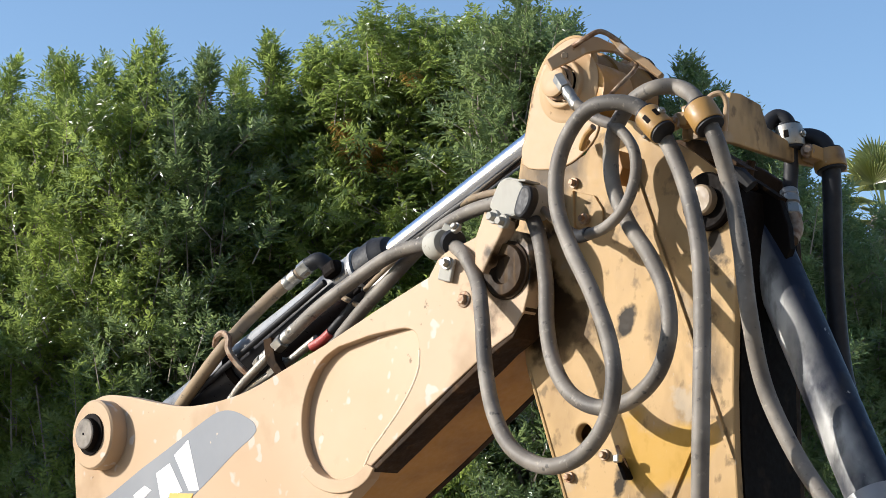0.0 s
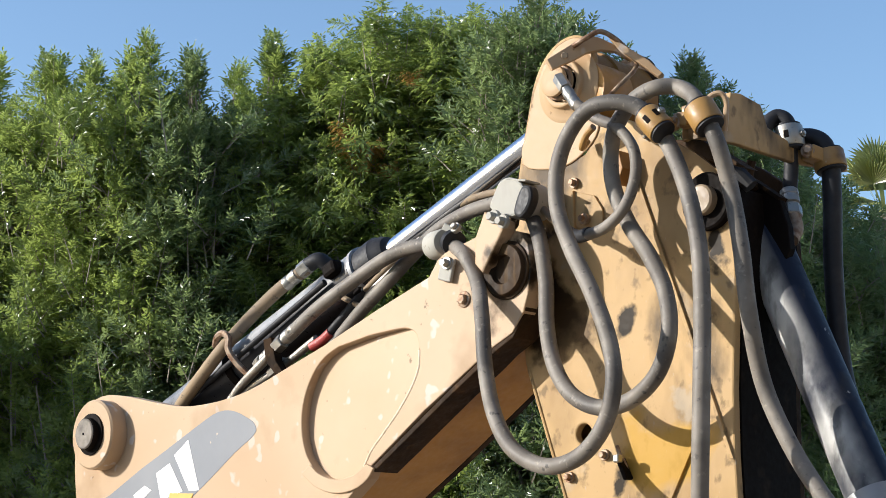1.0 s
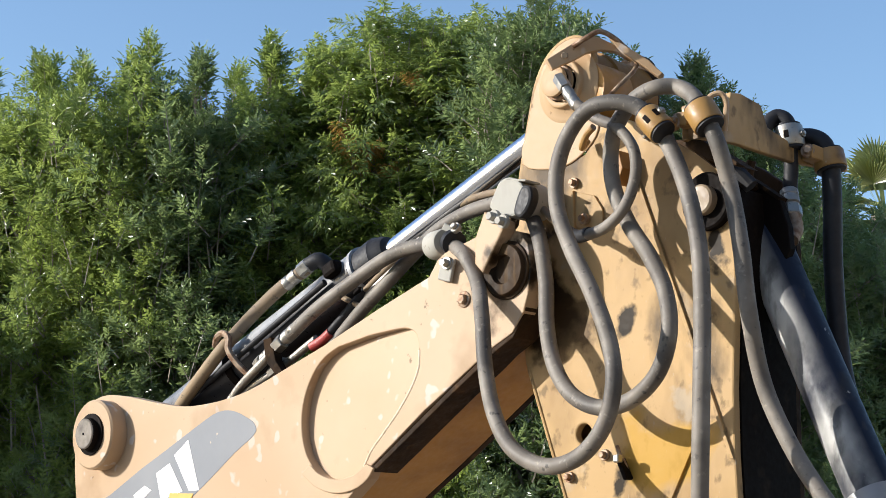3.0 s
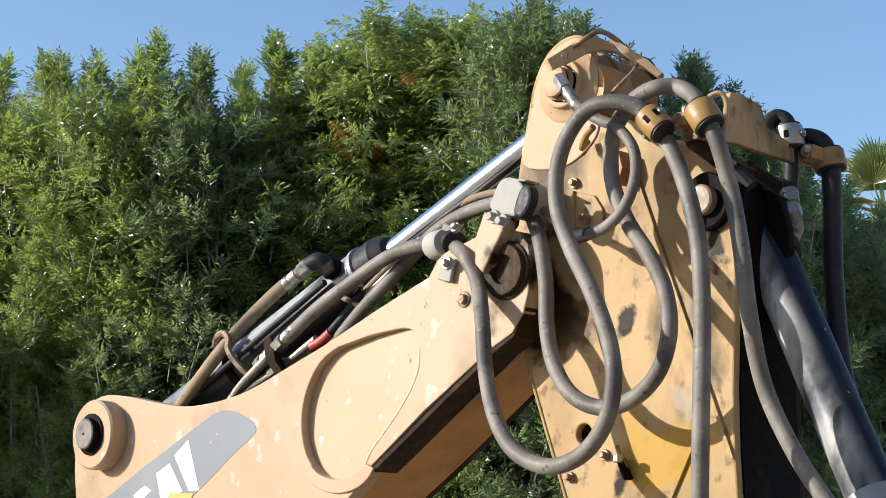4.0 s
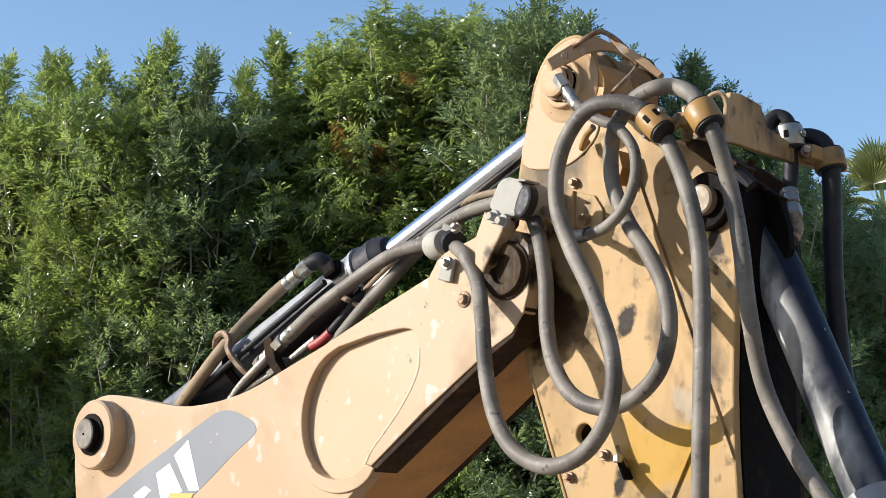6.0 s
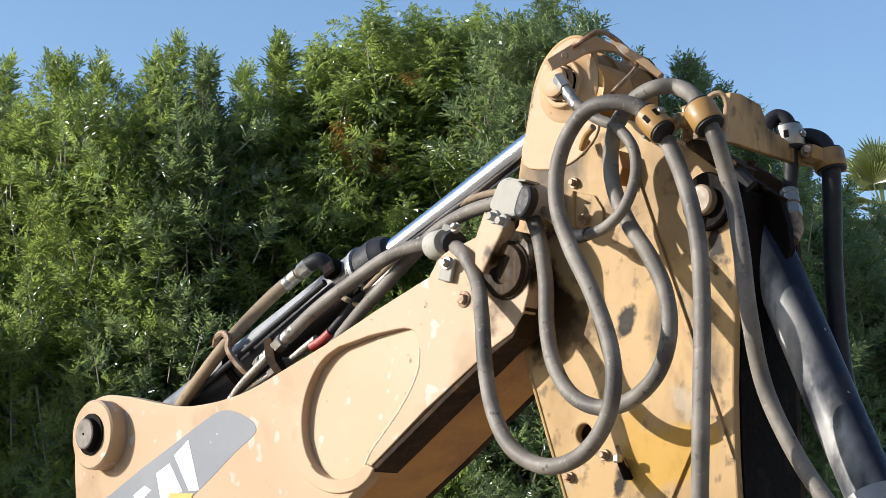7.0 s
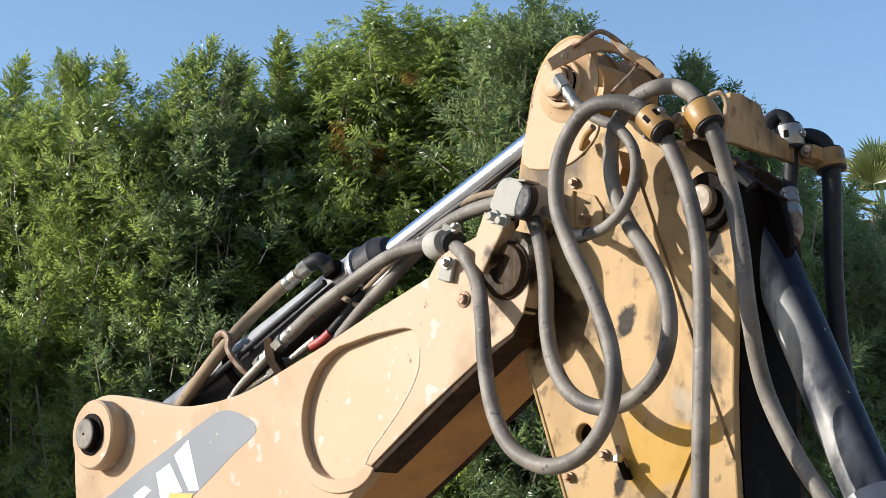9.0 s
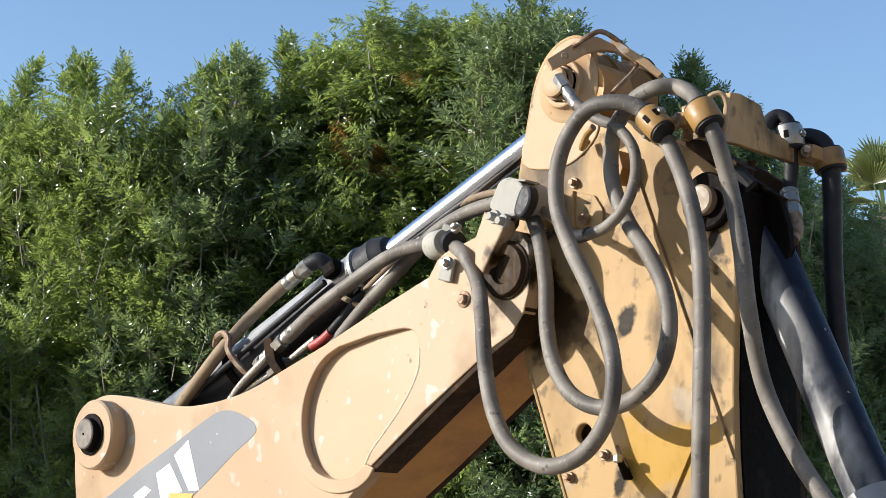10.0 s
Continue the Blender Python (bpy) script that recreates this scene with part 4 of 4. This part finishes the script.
# ---- trees ----
def leaflets(rng, verts, faces, root, way, up, length, count, size, droop):
    """One feathered leaf: pairs of lance-shaped folded leaflets in one plane along a drooping stalk, one at the tip."""
    side = way.cross(up).normalized()
    flat = side.cross(way).normalized()
    for k in range(count):
        s = 0.25 + 0.75 * (k // 2) / max(1, (count - 1) // 2)
        q = root + way * (length * s) - Vector((0, 0, (0.10 + 0.35 * droop) * length * s * s))
        if k == count - 1:
            d, ln = way - Vector((0, 0, 0.15 + 0.5 * droop)), size * 1.1
        else:
            d = way * rng.uniform(0.55, 1.0) + side * rng.uniform(0.75, 1.0) * (1 if k % 2 else -1) + flat * rng.uniform(-0.2, 0.25) - Vector((0, 0, 0.9 * droop))
            ln = size * rng.uniform(0.75, 1.2) * (1.1 - 0.25 * abs(s - 0.5))
        d = d.normalized()
        n = d.cross(flat + Vector((rng.uniform(-0.3, 0.3), rng.uniform(-0.3, 0.3), 0))).normalized()
        w = ln * rng.uniform(0.14, 0.19)
        fold = d.cross(n) * (-w * 0.4)
        sag = Vector((0, 0, -ln * 0.12))
        i = len(verts)
        verts += [q, q + d * (ln * 0.3) + n * w + fold, q + d * (ln * 0.66) + n * (w * 0.72) + fold + sag * 0.4,
                  q + d * ln + sag, q + d * (ln * 0.66) - n * (w * 0.72) + fold + sag * 0.4, q + d * (ln * 0.3) - n * w + fold]
        faces += [(i, i + 1, i + 2, i + 3), (i, i + 3, i + 4, i + 5)]


def clump_mesh(seed, twigs, reach, upright, per_twig=8, size=0.072, droop=0.0):
    """A bough of twigs with opposite feathered leaves, crossed pair by pair."""
    rng = random.Random(seed)
    verts, faces, stems = [], [], []
    for _ in range(twigs):
        a = rng.uniform(0, 2 * math.pi)
        tilt = rng.uniform(0.05, 1.3) * (1 - upright)
        d = Vector((math.cos(a) * math.sin(tilt), math.sin(a) * math.sin(tilt), math.cos(tilt)))
        ln = reach * rng.uniform(0.55, 1.15)
        off = Vector((rng.gauss(0, 0.36), rng.gauss(0, 0.36), rng.gauss(0, 0.3))) * reach * (1 - upright)
        sag = 0.10 + 0.25 * droop
        path = [off + d * (ln * s) - Vector((0, 0, sag * ln * s * s)) for s in (0, 0.33, 0.66, 1)]
        stems.append(path)
        u = d.orthogonal().normalized()
        v = d.cross(u)
        spin = rng.uniform(0, 3.1)
        for k in range(per_twig):
            s = 0.25 + 0.75 * (k // 2 * 2 + 1) / per_twig
            q = off + d * (ln * s) - Vector((0, 0, sag * ln * s * s))
            a2 = spin + (k // 2) * 1.4 + (k % 2) * math.pi + rng.uniform(-0.3, 0.3)
            open_out = 1.15 - 0.75 * s
            way = ((u * math.cos(a2) + v * math.sin(a2)) * open_out + d * rng.uniform(0.45, 0.9) + Vector((0, 0, rng.uniform(-0.15, 0.3) - droop * 0.7))).normalized()
            leaflets(rng, verts, faces, q, way, (d + Vector((rng.uniform(-0.4, 0.4), rng.uniform(-0.4, 0.4), 0.6))).normalized(), rng.uniform(0.11, 0.17) * (1.1 - 0.3 * s), rng.choice((7, 9, 9)), size * (1.1 - 0.25 * s), droop)
    n_leaf = len(faces)
    for path in stems:
        for s in range(3):
            i = len(verts)
            r0, r1 = 0.006 - 0.0015 * s, 0.0045 - 0.0015 * s
            for q, r in ((path[s], r0), (path[s + 1], r1)):
                verts += [q + Vector((r, 0, 0)), q + Vector((-r * 0.5, r * 0.87, 0)), q + Vector((-r * 0.5, -r * 0.87, 0))]
            faces += [(i, i + 1, i + 4, i + 3), (i + 1, i + 2, i + 5, i + 4), (i + 2, i, i + 3, i + 5)]
    me = bpy.data.meshes.new("leaf_clump")
    me.from_pydata([tuple(v) for v in verts], [], faces)
    me.materials.append(LEAF)
    me.materials.append(BARK)
    me.polygons.foreach_set("material_index", [0] * n_leaf + [1] * (len(faces) - n_leaf))
    me.update()
    return me


BUSHY = [clump_mesh(11 + k, 15, 0.44, 0.15, 12, 0.05) for k in range(6)]
DROOPING = [clump_mesh(51 + k, 16, 0.40, 0.05, 12, 0.052, 0.4) for k in range(5)]
SPIRES = [clump_mesh(31 + k, 4, 0.40, 0.74, 12, 0.056) for k in range(4)]
ROW = Vector((0.7071, 0.7071, 0))
DEEP = Vector((-0.7071, 0.7071, 0))

# how far the tops swing along the row, in metres, every half second from 0 to 10 s
SWAY = {
    "far_end": [0.11, 0.06, 0.0, -0.06, -0.09, -0.09, -0.06, 0.0, 0.03, 0.03, 0.03, 0.03, 0.05, 0.07, 0.08, 0.10, 0.13, 0.16, 0.18, 0.24, 0.24],
    "spire": [0.07, 0.03, 0.0, -0.01, 0.0, 0.01, 0.03, 0.05, 0.07, 0.10, 0.13, 0.13, 0.16, 0.20, 0.22, 0.25, 0.31, 0.38, 0.46, 0.58, 0.66],
    "second": [0.07, 0.04, 0.0, -0.02, -0.01, 0.01, 0.03, 0.05, 0.06, 0.06, 0.06, 0.06, 0.07, 0.08, 0.10, 0.12, 0.16, 0.22, 0.27, 0.34, 0.40],
    "third": [-0.02, 0.0, 0.0, 0.01, 0.0, -0.01, 0.0, 0.01, 0.02, 0.02, 0.03, 0.03, 0.04, 0.05, 0.05, 0.04, 0.03, 0.04, 0.07, 0.10, 0.12],
    "round": [-0.02, 0.0, 0.0, 0.01, 0.01, 0.015, 0.015, 0.015, 0.02, 0.02, 0.03, 0.035, 0.03, 0.03, 0.03, 0.03, 0.025, 0.03, 0.03, 0.03, 0.03],
    "tall": [-0.07, -0.05, 0.0, 0.04, 0.04, 0.05, 0.05, 0.04, 0.03, 0.02, 0.03, 0.04, 0.06, 0.08, 0.09, 0.10, 0.06, 0.03, 0.0, -0.02, -0.03],
    "calm": [0.0, 0.01, 0.0, -0.01, 0.0, 0.02, 0.03, 0.03, 0.03, 0.02, 0.0, 0.0, 0.01, 0.01, 0.0, -0.01, 0.0, 0.02, 0.03, 0.02, 0.0],
}
MOVERS, LEADERS = [], []


def tree(seed, s, d, top, radius, count, sway, low=1.8, spire=True, label="", back=False):
    """A slender ash: pale trunk, limbs and a crown of feathered leaf clumps. s along the row, d away from the camera."""
    rng = random.Random(seed)
    base = Vector((EYE.x, EYE.y, 0)) + DEEP * d + ROW * s
    t = new("tree")
    t.location = base
    dusky = "slender blue-green ash tree with feathery leaves in wind" if sway in ("second", "tall", "calm") else "slender yellow-green ash tree with feathery leaves swaying in wind"
    tagged(t, label or dusky, "tree", "trees behind the machine")
    lean = Vector((rng.uniform(-0.05, 0.05), rng.uniform(-0.05, 0.05), 0))
    spine = [lean * (z / top) + Vector((0.05 * math.sin(z * 1.3 + seed), 0.05 * math.cos(z * 1.7 + seed), z)) for z in [top * 0.93 * k / 9 for k in range(10)]]
    part("trunk", tube(bmesh.new(), spine[:6], [0.055 * (1 - 0.1 * k) + 0.004 for k in range(6)], 8), BARK, t)
    leader = part("leader", tube(bmesh.new(), [q - spine[5] for q in spine[5:]], [0.032 * (1 - 0.22 * k) + 0.003 for k in range(5)], 8), BARK, t)
    leader.location = spine[5]
    LEADERS.append((leader, spine[5].copy(), (spine[9] - spine[5]).length, sway))
    for k in range(count):
        u = (k + 0.5) / count
        z = low + (top - (0.75 if spire else 0.5) - low) * u
        h = (z - low) / max(top - low, 0.1)
        rr = min(radius * (1.9 * (1 - h) + (0.02 if spire else 0.3)), max(radius, 0.8))
        a = k * 2.39996 + rng.uniform(-0.4, 0.4)
        rad = rr * math.sqrt(rng.uniform(0.15, 1.0))
        f = max(0.0, min(z / top, 0.93)) / 0.93 * 9
        c0 = spine[min(8, int(f))].lerp(spine[min(9, int(f) + 1)], f - int(f))
        q = Vector((c0.x + rad * math.cos(a), c0.y + rad * math.sin(a), z))
        me = rng.choice(DROOPING if sway in ("round", "third") else BUSHY)
        leaf_clump(t, me, rng, q, a, rad, top, sway, back)
        if k % 4 == 0:
            limb = [c0 - Vector((0, 0, 0.5)), c0.lerp(q, 0.5) - Vector((0, 0, 0.12)), q]
            part("limb", tube(bmesh.new(), limb, [0.016, 0.011, 0.005], 6), BARK, t)
    if spire:
        for k in range(6):
            w = 0.012 + 0.045 * k
            q = spine[9] + Vector((rng.gauss(0, w), rng.gauss(0, w), -0.15 * k - 0.02))
            leaf_clump(t, rng.choice(SPIRES), rng, q, rng.uniform(0, 6), 0.03 + 0.1 * k, top, sway, back)
    if not back:
        for k in range(4):
            a = rng.uniform(-2.6, 0.9)
            foot, out = spine[2], Vector((math.cos(a), math.sin(a), 0)) * rng.uniform(0.5, 0.85)
            stem = [foot, foot + out * 0.55 + Vector((0, 0, top * 0.17)), foot + out + Vector((0, 0, top * rng.uniform(0.32, 0.42)))]
            part("stem", tube(bmesh.new(), curve(stem, 4), [0.013 - 0.001 * j for j in range(9)], 6), BARK, t)
    return t


def leaf_clump(t, me, rng, q, a, rad, top, sway, back):
    ob = tagged(new("leaf_clump", me), kind="stuff")
    ob.parent = t
    # blue-green trees and the back row, whose shade is put into leaf colour
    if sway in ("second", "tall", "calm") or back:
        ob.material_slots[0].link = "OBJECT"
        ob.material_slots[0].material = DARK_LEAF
    tilt = min(0.8, rad * 0.9) * rng.uniform(0.4, 1.2)
    m = Matrix.Translation(q) @ Matrix.Rotation(tilt, 4, Vector((-math.sin(a), math.cos(a), 0))) @ Matrix.Rotation(rng.uniform(0, 6.28), 4, "Z")
    g = rng.uniform(0.85, 1.2) * (1 - (0.15 if me in SPIRES else 0.5) * max(0.0, 1 - (top - q.z) / 1.3))
    ob.matrix_basis = m
    ob.scale = (g, g, g)
    reach = max(0.0, (q.z - (top - 3.2)) / 3.2)
    MOVERS.append((ob, m.copy(), reach, sway, rng.uniform(0, 6.28), rng.uniform(1.5, 3.2), rng.uniform(1.0, 3.5) * (0.35 + 0.65 * min(1, reach)), top, back))


# (s, d, top, radius, clumps, sway)
PLANTED = [
    (-4.24, 14.2, 5.95, 0.9, 46, "far_end"),
    (-3.57, 13.9, 5.89, 0.55, 36, "far_end"),
    (-3.10, 13.4, 5.95, 0.5, 27, "far_end"),
    (-2.54, 13.4, 5.62, 0.42, 22, "spire"),
    (-2.29, 12.9, 5.89, 0.36, 34, "spire"),
    (-1.88, 12.8, 5.69, 0.36, 34, "second"),
    (-2.68, 13.0, 5.70, 0.45, 22, "far_end"),
    (-2.10, 13.1, 5.47, 0.5, 16, "second"),
    (-1.67, 13.7, 5.85, 0.4, 26, "third"),
    (-1.35, 13.2, 5.95, 0.36, 34, "third"),
    (-0.99, 13.3, 5.89, 0.5, 36, "third"),
    (-0.41, 13.0, 6.29, 0.5, 46, "round"),
    (0.02, 12.9, 6.21, 0.5, 46, "round"),
    (-0.72, 13.4, 6.26, 0.45, 35, "round"),
    (0.37, 13.0, 6.27, 0.45, 33, "round"),
    (0.63, 12.2, 6.10, 0.42, 52, "tall"),
    (0.89, 12.4, 5.87, 0.45, 40, "tall"),
    (-0.20, 13.3, 6.27, 0.45, 28, "round"),
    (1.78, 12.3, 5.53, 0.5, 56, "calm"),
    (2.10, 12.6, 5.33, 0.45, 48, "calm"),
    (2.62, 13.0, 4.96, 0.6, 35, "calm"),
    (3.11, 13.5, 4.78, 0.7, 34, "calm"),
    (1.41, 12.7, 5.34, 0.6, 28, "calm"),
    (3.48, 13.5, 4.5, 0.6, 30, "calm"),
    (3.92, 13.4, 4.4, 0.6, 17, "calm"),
]
TREES = []
for k, (s, d, top, radius, count, sway) in enumerate(PLANTED):
    TREES.append(tree(100 + k, s, d, top, radius, count, sway, spire=sway != "round"))
# withered seed bunches among the leaves of the round crowns
WITHERED = clump_mesh(77, 9, 0.2, 0.0, 8, 0.06, 0.9)
WITHERED.materials[0] = DRY_LEAF
for host, s, d, z, g in ((13, -0.68, 12.6, 4.80, 0.5), (13, -0.60, 12.6, 4.66, 0.45), (13, -0.72, 12.65, 4.95, 0.4), (17, -0.21, 12.55, 5.30, 0.4), (11, -0.38, 12.6, 4.62, 0.4), (13, -0.50, 12.6, 4.78, 0.4)):
    dry = tagged(new("dry_leaf_clump", WITHERED), "withered orange-brown leaves", kind="stuff")
    dry.parent = TREES[host]
    dry.location = Vector((EYE.x, EYE.y, 0)) + DEEP * d + ROW * s + Vector((0, 0, z)) - TREES[host].location
    dry.scale = (g, g, g)
SHADED = [(-4.45, 16.4, 6.22), (-3.43, 16.2, 6.11), (-2.44, 16, 6.06), (-1.46, 15.6, 6.05), (-0.62, 15.2, 6.2), (0.23, 15, 6.19), (1.05, 14.8, 5.92), (2.25, 15, 5.57)]
for k, (s, d, top) in enumerate(SHADED):
    tree(200 + k, s, d, top, 0.9, 24, "calm", 1.8, False, "ash tree behind the others, leaves coloured darker as in shade", True)


def palm(s, d, height):
    """A fan palm: fibrous trunk, dry thatch and stiff fans of narrow leaves."""
    rng = random.Random(5)
    t = new("palm_tree")
    t.location = Vector((EYE.x, EYE.y, 0)) + DEEP * d + ROW * s
    tagged(t, "tall fan palm with green fronds and dry brown thatch", "palm tree")
    part("trunk", tube(bmesh.new(), [(0, 0, height * k / 6) for k in range(7)], [0.3 - 0.02 * k for k in range(7)], 14), BARK, t)
    for k in range(84):
        dry = k >= 24
        a = k * 2.39996
        el = rng.uniform(-1.25, -0.35) if dry else rng.uniform(-0.2, 1.35)
        d0 = Vector((math.cos(a) * math.cos(el), math.sin(a) * math.cos(el), math.sin(el)))
        root = Vector((0, 0, height - (0.4 if dry else 0)))
        tip = root + d0 * rng.uniform(0.45, 0.75)
        verts, faces = [], []
        side = d0.cross(Vector((0, 0, 1))).normalized()
        n = side.cross(d0)
        for j in range(26):
            b = (j / 25 - 0.5) * 2.7
            w = (d0 * math.cos(b) + side * math.sin(b)).normalized()
            ln = 0.52 * (0.65 + 0.35 * math.cos(b)) * rng.uniform(0.85, 1.1)
            x = w.cross(n) * 0.022
            i = len(verts)
            drop = Vector((0, 0, -0.18 * ln - (0.25 * ln if dry else 0)))
            verts += [tip, tip + w * ln * 0.6 + x + n * 0.02 + drop * 0.25, tip + w * ln + drop, tip + w * ln * 0.6 - x + drop * 0.25]
            faces += [(i, i + 1, i + 2), (i, i + 2, i + 3)]
        i = len(verts)
        verts += [root + side * 0.02, root - side * 0.02, tip - side * 0.01, tip + side * 0.01]
        faces += [(i, i + 1, i + 2, i + 3)]
        me = bpy.data.meshes.new("frond")
        me.from_pydata([tuple(v) for v in verts], [], faces)
        me.materials.append(STRAW if dry else PALM_LEAF)
        ob = new("dry_frond" if dry else "frond", me)
        ob.parent = t
    return t


palm(5.6, 22.0, 6.3)


# ---- what moves: leaf clumps in the wind ----
def motions():
    for ob, q, length, sway in LEADERS:
        walk(ob, [(0.5 * k, Matrix.Translation(q) @ Matrix.Rotation(math.atan(0.85 * x / length), 4, DEEP)) for k, x in enumerate(SWAY[sway])])
    for ob, m, reach, sway, phase, period, swing, top, back in MOVERS:
        if back and reach < 0.3:
            continue
        rows = []
        for k in range(21):
            t = 0.5 * k
            if reach < 0.05 and k % 2:
                continue
            shift = SWAY[sway][k] * reach ** 1.4
            w = swing * math.sin(2 * math.pi * t / period + phase)
            turn = Matrix.Rotation(radians(w), 4, DEEP) @ Matrix.Rotation(radians(w * 0.7), 4, ROW)
            if shift:
                turn = Matrix.Rotation(-math.atan(shift * 1.1), 4, DEEP * -1) @ turn
            q = m.translation + ROW * (shift + 0.006 * w) - Vector((0, 0, 0.25 * shift * shift))
            rows.append((t, Matrix.Translation(q) @ turn @ m.to_3x3().to_4x4()))
        walk(ob, rows)


motions()
